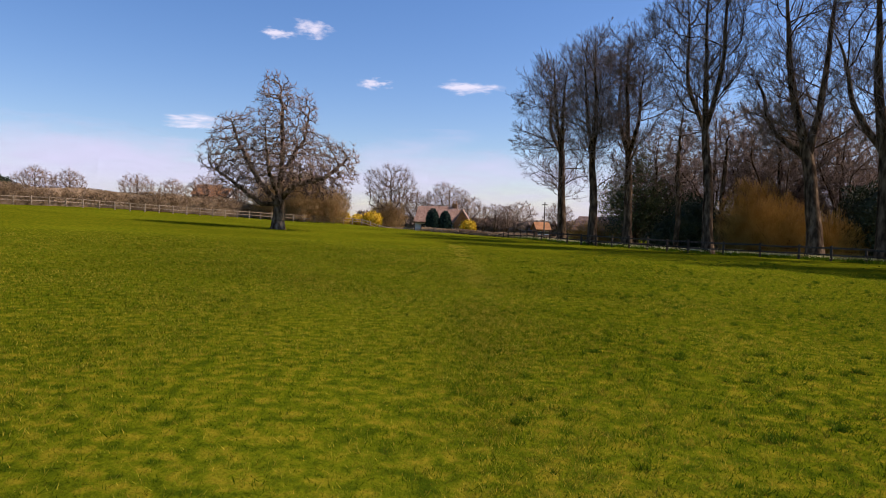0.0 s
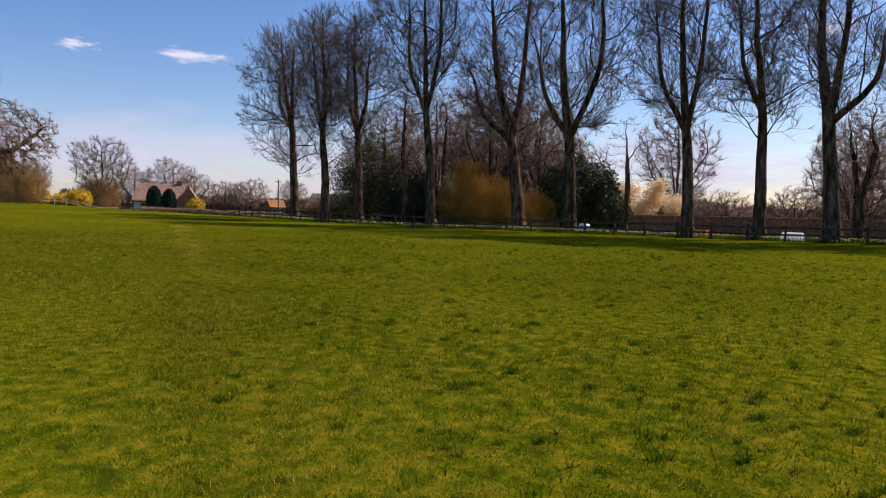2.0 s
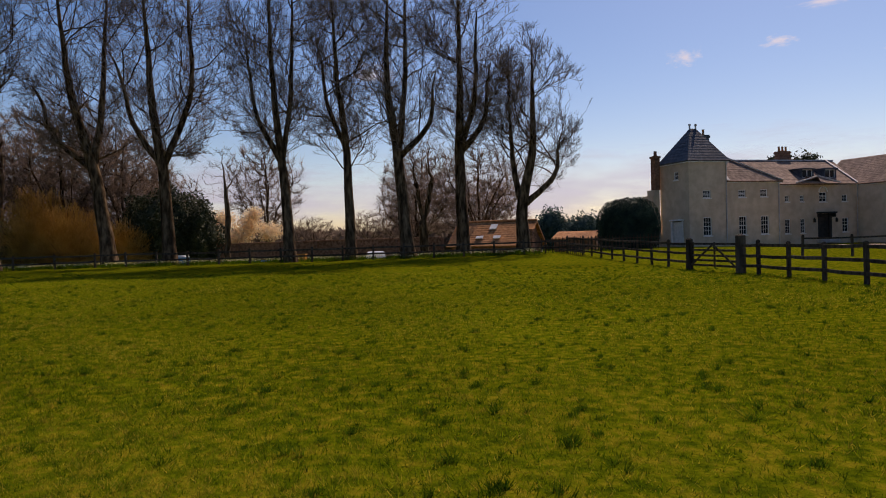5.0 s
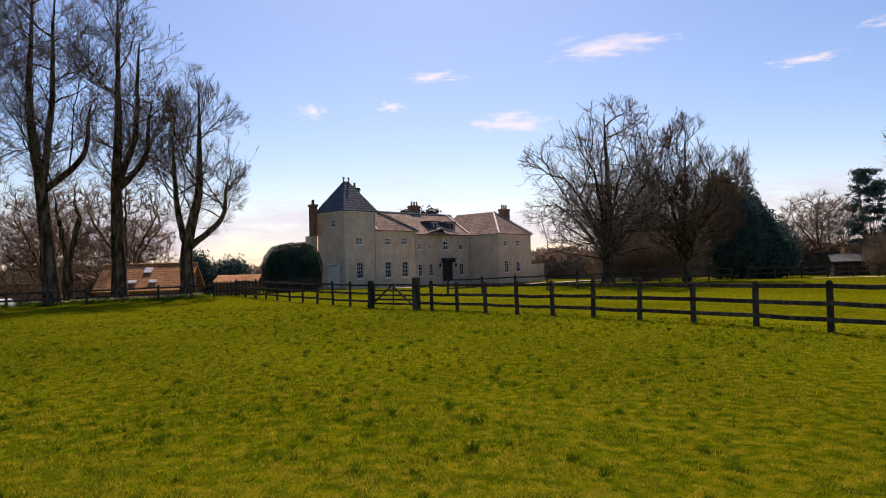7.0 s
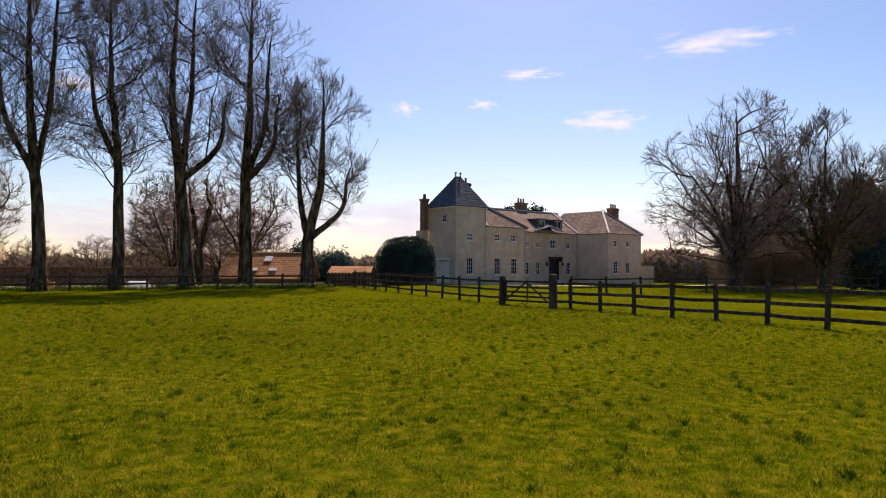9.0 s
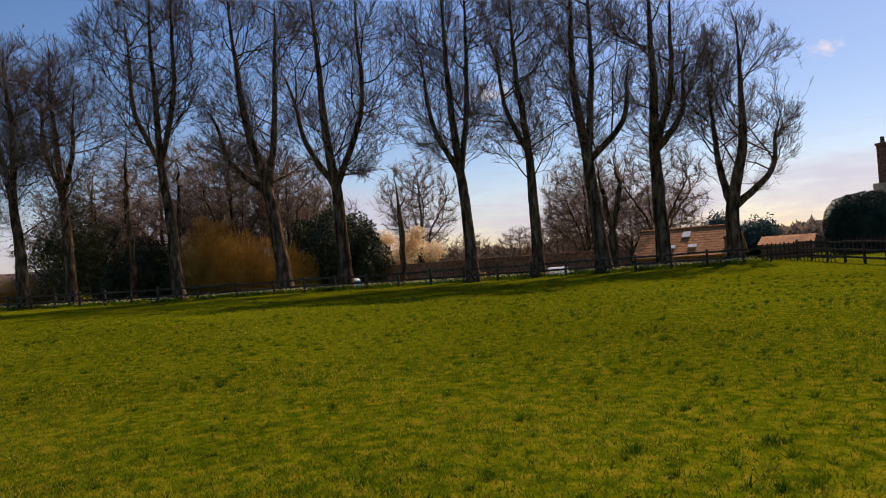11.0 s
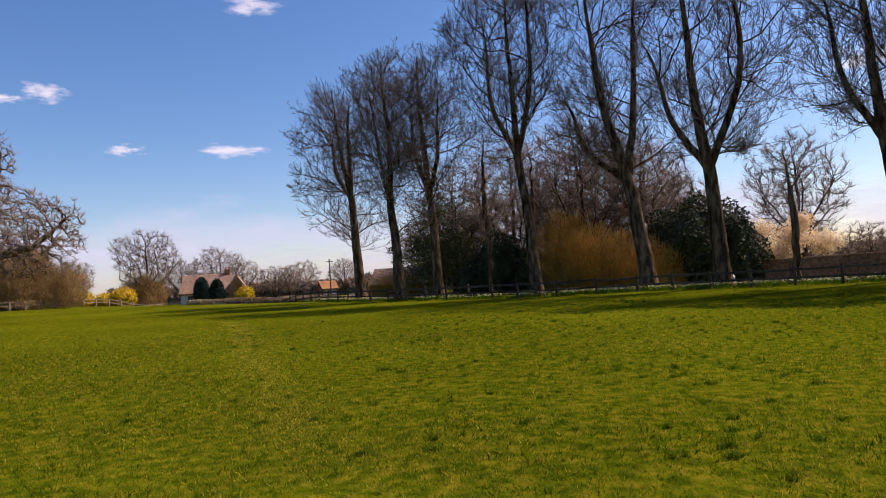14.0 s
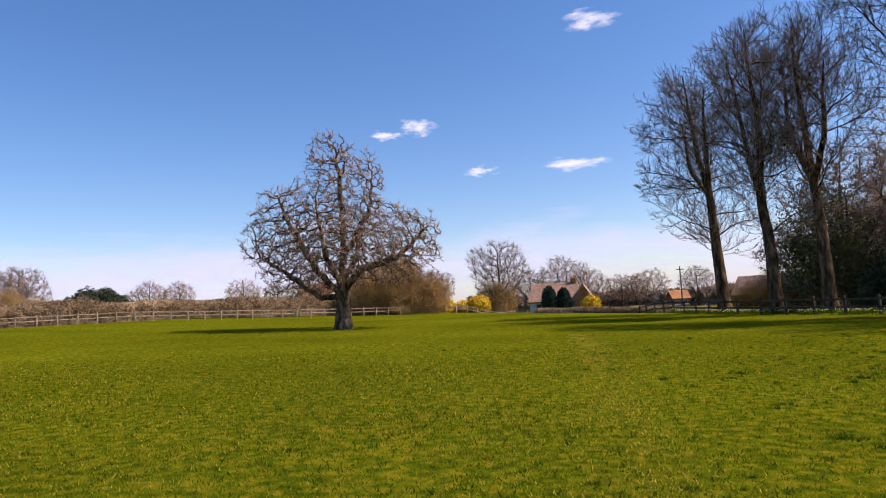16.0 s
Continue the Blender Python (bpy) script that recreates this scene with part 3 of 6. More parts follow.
def limbed_tree(x, y, seed, stems, crowns, label, trunk_r=0.4, category="tree", group="", bark="bark", twig="twig", side=(1, 0), name="bare_tree", flare=1.35, per_m=5.0, len1=3.2, n2=7, len2=1.1, n3=5, len3=0.5, r1=0.045, r2=0.02, r3=0.013, up=(0.9, 0.7, 0.5), wob=0.16, boughs=10, tip=0.035, limb_r=0.6):
    """A leafless tree. stems: lines of (across, depth, height), the first from the ground, later ones from the nearest node of those before.
    crowns: ellipsoids (across, depth, height, rx, ry, rz) that the branches fill. side: the way 'across' points."""
    rg = np.random.default_rng(seed)
    sx, sy = side
    w3 = lambda q: (q[0] * sx - q[1] * sy, q[0] * sy + q[1] * sx, q[2])
    cr = np.array(crowns, float)
    def within(p):
        a = np.stack([p[..., 0] * sx + p[..., 1] * sy, -p[..., 0] * sy + p[..., 1] * sx, p[..., 2]], -1)
        ang = np.arctan2(a[..., 1], a[..., 0])
        edge = 1 + 0.07 * np.sin(ang * 5 + seed) * np.sin(a[..., 2] * 0.9 + seed) + 0.05 * np.sin(ang * 11 + a[..., 2] * 2.1)
        return ((((a[..., None, :] - cr[:, :3]) / cr[:, 3:]) ** 2).sum(-1) < edge[..., None] ** 2).any(-1)
    def room(base, d, most):
        s = np.linspace(0.08, 1, 14)
        ok = within(base[:, None] + d[:, None] * (s * 1.0)[None, :, None] * most)
        return most * (np.cumprod(ok, 1) * s).max(1)
    root = thing(name, x, y, float(gz(x, y)), label, category, group)
    lines, nodes, rads = [], None, None
    for k, st in enumerate(stems):
        pts = [w3(q) for q in st]
        if k == 0:
            ln = spline([(0, 0, -0.2)] + pts, 0.45)
            u = np.linspace(0, 1, len(ln))
            r = trunk_r * (1 - u) ** 0.95 + tip
            r *= 1 + (flare - 1) * np.exp(-np.clip(ln[:, 2], 0, 9) / 0.5)
        else:
            j = int(((nodes - np.array(pts[0])) ** 2).sum(1).argmin())
            ln = spline([tuple(nodes[j])] + pts[1:], 0.45)
            u = np.linspace(0, 1, len(ln))
            r = max(tip * 1.5, min(rads[j] * 0.85, trunk_r * limb_r)) * (1 - u) ** 0.7 + tip * 0.8
        ln = ln + np.cumsum(rg.normal(0, 0.02, ln.shape), 0) * (u[:, None] > 0.1)
        nodes = ln if nodes is None else np.concatenate([nodes, ln])
        rads = r if rads is None else np.concatenate([rads, r])
        lines.append(ln)
        tan = np.gradient(ln, axis=0)
        tan /= np.linalg.norm(tan, axis=1)[:, None]
        V, F = prisms(ln[:-1], ln[1:], r[:-1], r[1:], 10 if k == 0 else 8, tan[:-1], tan[1:])
        part_me("trunk" if k == 0 else "limb", soup("limb", V, F, M[bark], True), root)
    # resample the stems so that shoots spread evenly along them
    total = sum(np.linalg.norm(np.diff(l, axis=0), axis=1).sum() for l in lines)
    def on_stems(m):
        w = np.array([len(l) for l in lines], float)
        pick = rg.choice(len(lines), m, p=w / w.sum())
        base, d = np.empty((m, 3)), np.empty((m, 3))
        for i, l in enumerate(lines):
            s = np.where(pick == i)[0]
            if len(s):
                g = np.stack([np.interp(np.linspace(0, 1, 40), np.linspace(0, 1, len(l)), l[:, c]) for c in range(3)], 1)
                b_, d_ = offshoots(rg, g[None], len(s), 0.04, 0.95, 0.75, 1.45)
                base[s], d[s] = b_, d_
        return base, d
    base, d = on_stems(int(boughs * 3))
    L_ = room(base, d, len1 * 1.5) * rg.uniform(0.75, 1.0, len(base))
    k = (L_ > 0.8) & within(base)
    base, d, L_ = base[k][:boughs], d[k][:boughs], L_[k][:boughs]
    big = bend(rg, base, d, L_, 8, up[0], wob) if len(base) else None
    for b_ in ([] if big is None else big):
        V, F = tubes(b_[None], [r1 * 2.2], [r1 * 0.6], 6)
        part_me("limb", soup("limb", V, F, M[bark], True), root)
    base, d = on_stems(int(total * per_m))
    if big is not None:
        b2, d2 = offshoots(rg, big, 7, 0.2, 1.0, 0.5, 1.1)
        base, d = np.concatenate([base, b2]), np.concatenate([d, d2])
    L_ = np.minimum(room(base, d, len1), len1 * rg.uniform(0.45, 1.0, len(base)))
    k = (L_ > 0.35) & within(base)
    one = bend(rg, base[k], d[k], L_[k], 6, up[0], wob)
    V, F = tubes(one, r1 * (0.45 + 0.55 * L_[k] / len1), np.full(k.sum(), r2 * 0.8), 4)
    tagged(part_me("branches", soup("branches", V, F, M[bark], True), root), kind="stuff")
    def level(parents, m, u0, ln, ups, ra, rb, nm, segs):
        base, d = offshoots(rg, parents, m, u0, 1.0, 0.45, 1.05)
        L_ = ln * rg.uniform(0.45, 1.15, len(base))
        L_ = np.minimum(L_, room(base, d, ln * 1.2) + 0.25 * ln)
        out = bend(rg, base, d, L_, segs, ups, wob * 1.1)
        V, F = tubes(out, np.full(len(out), ra), np.full(len(out), rb), 3)
        tagged(part_me(nm, soup(nm, V, F, M[twig], True), root), kind="stuff")
        return out
    two = level(one, n2, 0.15, len2, up[1], r2, r3, "fine_branches", 3)
    level(two, n3, 0.1, len3, up[2], r3, r3 * 0.5, "twigs", 1)
    return root

# rows run from the cottage end to the house end; 'across' points along the row, towards the house
ROW = (0.53, -0.848)
G_ROW = "row of tall limes"
def lime(x, y, seed, H, W, fork, leaders, r=0.42, lean=0.0, per_m=3.0, low=None, label="tall bare lime with upright dark limbs and fine twigs"):
    """A tall lime. leaders: (offset of the tip, height of the tip, outward bow)."""
    W = W * 1.32
    z0 = low or fork * 0.75
    stems = [[(lean * 0.4, 0, fork * 0.5), (lean, 0, fork)]]
    crowns = [(lean + 0.1, 0, (z0 + H) / 2 + 0.2, W * 0.9, W * 0.85, (H - z0) / 2), (lean, 0, H * 0.74, W, W * 0.9, H * 0.23)]
    for k, (dx, hz, bow) in enumerate(leaders):
        dep = (0.5 if k % 2 else -0.5) * min(1.0, W / 4)
        mid = fork + (hz - fork) * 0.35
        st = [(lean, 0, fork), (lean + bow, dep, mid), (lean + (bow + dx) / 2, dep * 1.6, fork + (hz - fork) * 0.7), (lean + dx, dep * 1.8, hz - 0.8)]
        if k == 0:
            stems[0] += st[1:]
        else:
            stems.append(st)
    return limbed_tree(x, y, seed, stems, crowns, label, r, group=G_ROW, side=ROW, name="lime_tree", per_m=per_m, len1=5.0, n2=8, len2=1.3, n3=5, len3=0.6, r1=0.026, r2=0.0125, r3=0.009, up=(0.5, 0.6, 0.6), wob=0.2, boughs=22, tip=0.028, limb_r=0.48)

lime(14.34, 73.11, 101, 20.2, 4.6, 9.0, [(-0.6, 19.4, -0.3), (-3.2, 17.0, -2.2), (1.8, 18, 0.8)], 0.46, lean=-0.6, low=2.6, per_m=3.8)
lime(15.71, 65.20, 102, 20.0, 3.8, 7.5, [(1.0, 19.4, 0.9), (-2.6, 18.6, -1.2)], 0.42, lean=-0.3, low=3.6)
lime(19.00, 65.50, 103, 20.6, 4.0, 8.5, [(0.4, 20.2, 0.1), (-2.4, 18.8, -1.8), (2.3, 16.6, 1.6)], 0.42, lean=-0.3, low=4.5)
lime(21.92, 54.04, 104, 22.0, 4.2, 9.3, [(0.3, 21.8, 0.1), (-2.6, 20.5, -2.0), (2.2, 22, 1.6)], 0.40, lean=-0.8, low=8)
lime(28.29, 50.92, 105, 22.5, 4.8, 7.0, [(-1.8, 22, -1.2), (0.9, 22, 0.5), (-4.0, 14, -2.6)], 0.55, lean=-0.8, low=6)
lime(30.25, 46.59, 106, 22.0, 5.2, 7.0, [(-0.9, 22, -0.5), (2.0, 22, 2.0), (-3.2, 16, -1.8)], 0.50, lean=-0.3, low=7)
lime(34.05, 38.33, 107, 22.0, 4.7, 7.0, [(-0.4, 21.5, -0.3), (1.0, 21.5, 0.9), (-2.0, 16, -1.4)], 0.40, lean=-0.5, low=7)
lime(37.04, 35.28, 108, 20.5, 3.7, 8.0, [(-0.6, 20, -0.3), (-2.0, 17, -1.2)], 0.38, lean=-0.3, low=5)
lime(39.12, 31.76, 109, 21.5, 3.6, 7.0, [(-0.3, 21, -0.6), (0.8, 21, 0.5), (2.8, 14, 2.2)], 0.48, lean=-0.5, low=7, per_m=2.2)
lime(43.50, 29.76, 110, 22.0, 3.8, 7.6, [(0.1, 22, 0.1), (2.6, 15.5, 2.0), (1.6, 19, 1.3)], 0.50, lean=-0.2, low=7, per_m=2.2)
lime(46.41, 26.18, 111, 16.8, 3.8, 3.6, [(0.9, 16.5, 0.9), (-0.7, 13.2, -0.5), (3.0, 10, 2.4)], 0.52, lean=0.0, low=4, per_m=2.2)
# a dead stem and thinner trees in the row
bare_tree(33.87, 44.74, 121, [[(0.1, 0, 4), (-0.15, 0, 8.6)], [(0.0, 0, 5.5), (1.2, 0.3, 7.2)]], [(0, 0, 6.2, 2.3, 2.0, 2.6)], "snapped dead lime stem with a few thin side shoots", 260, 0.5, 0.21, group=G_ROW, side=ROW, name="dead_tree", twigs=3, twig_r=0.012)
bare_tree(44.04, 33.72, 122, [[(0, 0, 3), (-0.5, 0, 6.4)], [(0, 0, 3.2), (0.8, 0, 6.8)]], [(0.2, 0, 8, 2.0, 1.8, 2.8)], "pollarded lime with two cut stems and young shoots", 700, 0.5, 0.36, group=G_ROW, side=ROW, name="pollarded_tree", twigs=4, twig_r=0.015, kill=0.55)
bare_tree(23.21, 64.59, 123, [[(0.1, 0, 4), (-0.2, 0, 9), (0.2, 0, 13)]], [(0, 0, 10, 3.4, 3, 5)], "slender bare lime with ivy-brown trunk behind the row", 1100, 0.55, 0.24, side=ROW, name="bare_tree", twigs=4, twig_r=0.016, kill=0.6)
bare_tree(27.27, 64.7, 124, [[(0, 0, 5), (0.3, 0, 12)]], [(0.2, 0, 10, 2.2, 2, 4)], "slender bare tree with a straight trunk behind the row", 700, 0.55, 0.22, side=ROW, name="bare_tree", twigs=4, twig_r=0.016, kill=0.6)

# ---- the chestnut alone in the field ----
bare_tree(-12.83, 63.60, 201,
          [[(0.1, 0, 1.6), (0.15, 0, 4), (0.3, 0, 8), (0.0, 0, 12.6)], [(0.1, 0, 2.2), (-1.6, 0.4, 2.2), (-3.5, 0.6, 3.6), (-6.2, 0.6, 5.4)], [(0.1, 0, 2.4), (-1.6, -0.6, 4.2), (-3.4, -0.8, 7.6), (-4, -1, 9.4)],
           [(0.1, 0, 2.6), (1.6, -0.5, 4.0), (4.2, -0.6, 4.6), (6.4, -0.4, 6.6)], [(0.1, 0, 2.8), (0.6, 1.8, 5), (0.8, 3.4, 8)], [(0.1, 0, 2.8), (-0.4, -1.8, 5), (-0.4, -3.2, 8)], [(0.2, 0, 5), (2.2, 0.2, 8), (2.6, 0, 10.5)]],
          [(0.3, 0, 8.7, 3.4, 3.6, 5.0), (-3.2, 0, 6.2, 3.6, 4.2, 4.0), (4.2, 0, 5.6, 3.4, 4.0, 3.0), (0.2, 0, 5.6, 5.5, 5, 3.2)],
          "big bare horse chestnut with a broad crown of knobbly pale twigs", 9000, 0.33, 0.52, bark="bark_pale", twig="twig_pale", side=(1, 0), name="chestnut_tree", twigs=4, twig_len=0.42, twig_r=0.018, tip=0.019, kill=0.36, infl=3.5, up=0.2, jit=0.36, flare=1.5)

# ---- two big round trees beside the house, and one beyond ----
def fan(n, fork, reach, top, seed):
    rg = np.random.default_rng(seed)
    st = [[(0, 0, fork), (0.2, 0, fork + (top - fork) * 0.5), (0.1, 0, top)]]
    for k in range(n):
        a = 2 * math.pi * k / n + rg.uniform(-0.2, 0.2)
        rr, tt = reach * rg.uniform(0.8, 1), fork + (top - fork) * rg.uniform(0.35, 0.8)
        st.append([(0, 0, fork * rg.uniform(0.6, 1)), (rr * 0.4 * math.cos(a), rr * 0.4 * math.sin(a), fork + (tt - fork) * 0.55), (rr * math.cos(a), rr * math.sin(a), tt)])
    return st
limbed_tree(51.48, -5.67, 301, fan(9, 2.0, 5.2, 13.5, 1), [(-0.4, 0, 7.4, 6.9, 6.5, 6.0), (0.2, 0, 10.6, 4.6, 4.6, 4.2)], "big round-headed bare tree beside the gravel drive", 0.46, side=(0.0, -1), per_m=1.7, len1=4.4, n2=6, len2=1.4, n3=4, len3=0.7, r1=0.032, r2=0.016, r3=0.0115, up=(0.3, 0.3, 0.3), wob=0.17, boughs=46, tip=0.03, limb_r=0.36)
limbed_tree(53.69, -12.64, 302, fan(8, 1.8, 4.6, 12, 2), [(0, 0, 7.8, 5.6, 5.5, 5.8)], "bare brownish tree with dense ascending twigs", 0.32, twig="twig_brown", side=(0.0, -1), per_m=2.1, len1=4.2, n2=8, len2=1.4, n3=5, len3=0.7, r1=0.03, r2=0.0145, r3=0.011, up=(0.7, 0.6, 0.5), wob=0.13, boughs=24, tip=0.028, limb_r=0.42)
bare_tree(45.26, -29.28, 303, [[(0.1, 0, 4), (0, 0, 8), (0.2, 0, 13)], [(0.1, 0, 3), (1.4, 0, 6), (2.0, 0, 11)]], [(0.6, 0, 8.8, 4.9, 4.6, 5.2), (0.8, 0, 5.6, 4.4, 4.2, 3.6)], "tall ivy-clad bare tree at the far lawn", 6500, 0.5, 0.45, side=(0.0, -1), name="bare_tree", twigs=7, twig_len=0.8, twig="twig_far", twig_r=0.015, kill=0.55, tip=0.014)

# ---- background trees, a few kinds copied ----
def far_tree(seed, H, W, x, y, label, fork=2.5, natt=1500, twig="twig_far", z=None, r=0.3):
    return bare_tree(x, y, seed, fan(6, fork, W * 0.75, H * 0.85, seed), [(0, 0, fork + (H - fork) * 0.55, W, W, (H - fork) * 0.55)], label, natt, 0.7, r, name="bare_tree", twig=twig, twigs=8, twig_len=1.2, twig_r=0.019, tip=0.02, kill=0.75, infl=6, jit=0.12, up=0.2, group="bare trees round the field", limbs=0)
ft_a = far_tree(401, 12, 5.5, -8.26, 133.36, "bushy bare brown tree behind the field fence")
ft_b = far_tree(402, 11, 6.0, 3.46, 165.88, "broad bare tree behind the thatched cottage")
ft_c = far_tree(403, 14, 5.0, 58.37, 66.97, "bare spreading tree behind the garden wall")
ft_d = far_tree(404, 9, 4.5, -94.04, 176.13, "pale bare tree beyond the far hedge", twig="twig_pale")
FAR = [ft_a, ft_b, ft_c, ft_d]
def again(k, x, y, s, rz, label=""):
    ob = copy_thing(FAR[k], pose(x, y, float(gz(x, y)) - 0.1, 0, 0, rz))
    ob.scale = (s, s, s * (0.9 + 0.2 * ((k * 37 + rz) % 1)))
    return tagged(ob, label)
# ---- leafy and twiggy masses ----
def lumps(rg, blobs, n, shell=0.35, rough=0.18):
    """Points in the outer shell of ellipsoids (x, y, z, rx, ry, rz), with an uneven outline."""
    vol = np.array([(b[3] * b[4] * b[5]) ** (2 / 3) for b in blobs])
    out, nor = [], []
    for b, k in zip(blobs, (n * vol / vol.sum()).astype(int)):
        v = rg.normal(0, 1, (k, 3))
        v /= np.linalg.norm(v, axis=1)[:, None]
        w = 1 + rough * (np.sin(v[:, 0] * 7 + b[0]) * np.sin(v[:, 1] * 6 + b[1]) + 0.6 * np.sin(v[:, 2] * 13 + b[2] * 3) * np.sin(v[:, 0] * 15))
        s = w * (1 - shell * rg.uniform(0, 1, k) ** 1.5)
        out.append(np.array(b[:3]) + v * s[:, None] * np.array(b[3:]))
        nor.append(v)
    P = np.concatenate(out)
    N_ = np.concatenate(nor)
    keep = P[:, 2] > 0.02
    return P[keep], N_[keep]

def leaf_mesh(name, P, N_, size, rg, material, stretch=1.6, flat=0.6):
    """A leaf-shaped quad at each point, loosely facing outwards."""
    n = len(P)
    w = N_ * flat + rg.normal(0, 0.6, (n, 3))
    w /= np.linalg.norm(w, axis=1)[:, None]
    u = np.cross(w, rg.normal(0, 1, (n, 3)))
    u /= np.linalg.norm(u, axis=1)[:, None] + 1e-9
    v = np.cross(w, u)
    s = size * rg.uniform(0.6, 1.4, (n, 1))
    V = np.stack([P - u * s * stretch, P + v * s * 0.6, P + u * s * stretch, P - v * s * 0.6], 1).reshape(-1, 3)
    return soup(name, V, np.arange(4 * n).reshape(-1, 4), material)

def core_mesh(name, blobs, material, rg, k=0.8):
    """The dark inside that the leaves stand on."""
    bm = bmesh.new()
    for b in blobs:
        m = Matrix.Translation(b[:3]) @ Matrix.Diagonal((b[3] * k, b[4] * k, b[5] * k, 1))
        bmesh.ops.create_icosphere(bm, subdivisions=3, radius=1, matrix=m)
    for v in bm.verts:
        v.co += v.normal * 0.14 * noise.noise(v.co * 0.9)
        v.co.z = max(v.co.z, 0.01)
    me = bpy.data.meshes.new(name)
    bm.to_mesh(me)
    bm.free()
    me.materials.append(material)
    return me

def shrub(name, x, y, blobs, n, size, leaf, label, category, seed, core=True, stretch=1.6, stems=0, group="", shell=0.35, rough=0.18, z=None, flat=0.6):
    rg = np.random.default_rng(seed)
    root = thing(name, x, y, float(gz(x, y)) - 0.03 if z is None else z, label, category, group)
    P, N_ = lumps(rg, blobs, n, shell, rough)
    tagged(part_me("foliage", leaf_mesh("foliage", P, N_, size, rg, M[leaf], stretch, flat), root), kind="stuff")
    if core:
        part_me("inner_growth", core_mesh("inner_growth", blobs, M[leaf], rg), root)
    if stems:
        a = np.zeros((stems, 3)) + rg.normal(0, 0.25, (stems, 3)) * np.array([1, 1, 0])
        b = P[rg.integers(0, len(P), stems)]
        m = (a + b) / 2 + np.array([0, 0, 0.5]) + rg.normal(0, 0.15, (stems, 3))
        V1, F1 = prisms(a, m, np.full(stems, 0.035), np.full(stems, 0.022), 4)
        V2, F2 = prisms(m, b, np.full(stems, 0.022), np.full(stems, 0.01), 4)
        tagged(part_me("stems", soup("stems", np.concatenate([V1, V2]), np.concatenate([F1, F2 + len(V1)]), M["bark"], True), root), kind="stuff")
    return root

def scrub(name, x, y, blobs, n, length, leaf, label, category, seed, group="", rad=0.012, z=None):
    """A thicket of fine leafless shoots."""
    rg = np.random.default_rng(seed)
    root = thing(name, x, y, float(gz(x, y)) - 0.03 if z is None else z, label, category, group)
    P, N_ = lumps(rg, blobs, n, 0.75, 0.15)
    m = len(P)
    w = N_ * 0.5 + rg.normal(0, 0.45, (m, 3)) + np.array([0, 0, 0.7])
    w /= np.linalg.norm(w, axis=1)[:, None]
    L_ = length * rg.uniform(0.5, 1.3, (m, 1))
    V, F = prisms(P - w * L_ * 0.6, P + w * L_ * 0.4, np.full(m, rad), np.full(m, rad * 0.5), 3)
    V[:, 2] = np.maximum(V[:, 2], -0.05)
    tagged(part_me("shoots", soup("shoots", V, F, M[leaf]), root), kind="stuff")
    k = 26
    a = rg.normal(0, 0.3, (k, 3)) * np.array([1, 1, 0])
    b = P[rg.integers(0, m, k)] * 0.8
    V, F = prisms(a, b, np.full(k, 0.05), np.full(k, 0.015), 4)
    tagged(part_me("stems", soup("stems", V, F, M["bark"], True), root), kind="stuff")
    return root

# by the tree row
shrub("holly_bush", 38.15, 57.95, [(0, 0, 3.4, 4.0, 4.0, 4.2), (1.2, -1.6, 2.8, 3.0, 2.8, 3.4)], 34000, 0.10, "holly", "large dark evergreen holly bush behind the fence", "bush", 11, stems=6)
shrub("magnolia_tree", 44.82, 57.22, [(-1.6, 2.2, 3.6, 1.5, 1.4, 1.1), (-0.4, 0.8, 4.7, 1.3, 1.3, 1.0), (1.2, -1.2, 4.2, 1.4, 1.3, 1.1), (2.2, -3.0, 3.4, 1.4, 1.3, 1.0), (0.2, -0.2, 2.9, 2.0, 1.9, 1.1), (0.9, -2.2, 5.2, 0.9, 0.9, 0.7), (-1.2, 1.2, 2.4, 1.3, 1.2, 0.9)], 12000, 0.075, "blossom", "magnolia covered in creamy white blossom by the wall", "tree", 12, core=False, stems=40, shell=0.8)
scrub("russet_thicket", 30.41, 59.84, [(0, 0, 2.6, 3.4, 3.0, 3.4), (2.4, -2.6, 2.0, 2.8, 2.4, 2.6), (-1.8, 2.2, 3.4, 2.8, 2.4, 4.0)], 19000, 0.9, "russet", "dense thicket of orange-brown willow shoots", "bush", 13)
shrub("evergreen_bush", 26.9, 70.83, [(0, 0, 2.9, 2.6, 2.4, 3.6), (2.0, -2.2, 2.2, 2.0, 1.9, 2.8), (-1.8, 2.0, 1.9, 1.9, 1.8, 2.4)], 22000, 0.08, "holly", "dark evergreen yew bush behind the lime row", "bush", 14)
shrub("ivy_tree", 23.39, 78.08, [(0, 0, 9.2, 2.2, 2.2, 3.4), (1.6, -0.8, 5.6, 3.0, 2.8, 3.8), (-1.8, 0.8, 6.0, 2.8, 2.6, 3.6), (0, 0, 3.6, 3.6, 3.4, 3.2)], 13000, 0.09, "ivy", "loose grey-green evergreen tree behind the limes", "tree", 15, core=False, stems=30, shell=0.9, rough=0.3)
scrub("brown_thicket", 34.21, 68.95, [(0, 0, 3.0, 3.4, 3.0, 4.2)], 12000, 1.0, "brown_scrub", "tall brown leafless thicket behind the wall", "bush", 16)
scrub("brown_thicket", 20.4, 82.64, [(0, 0, 1.6, 4.0, 3.0, 2.2)], 6000, 0.8, "russet", "low rusty thicket near the far end of the row", "bush", 17)
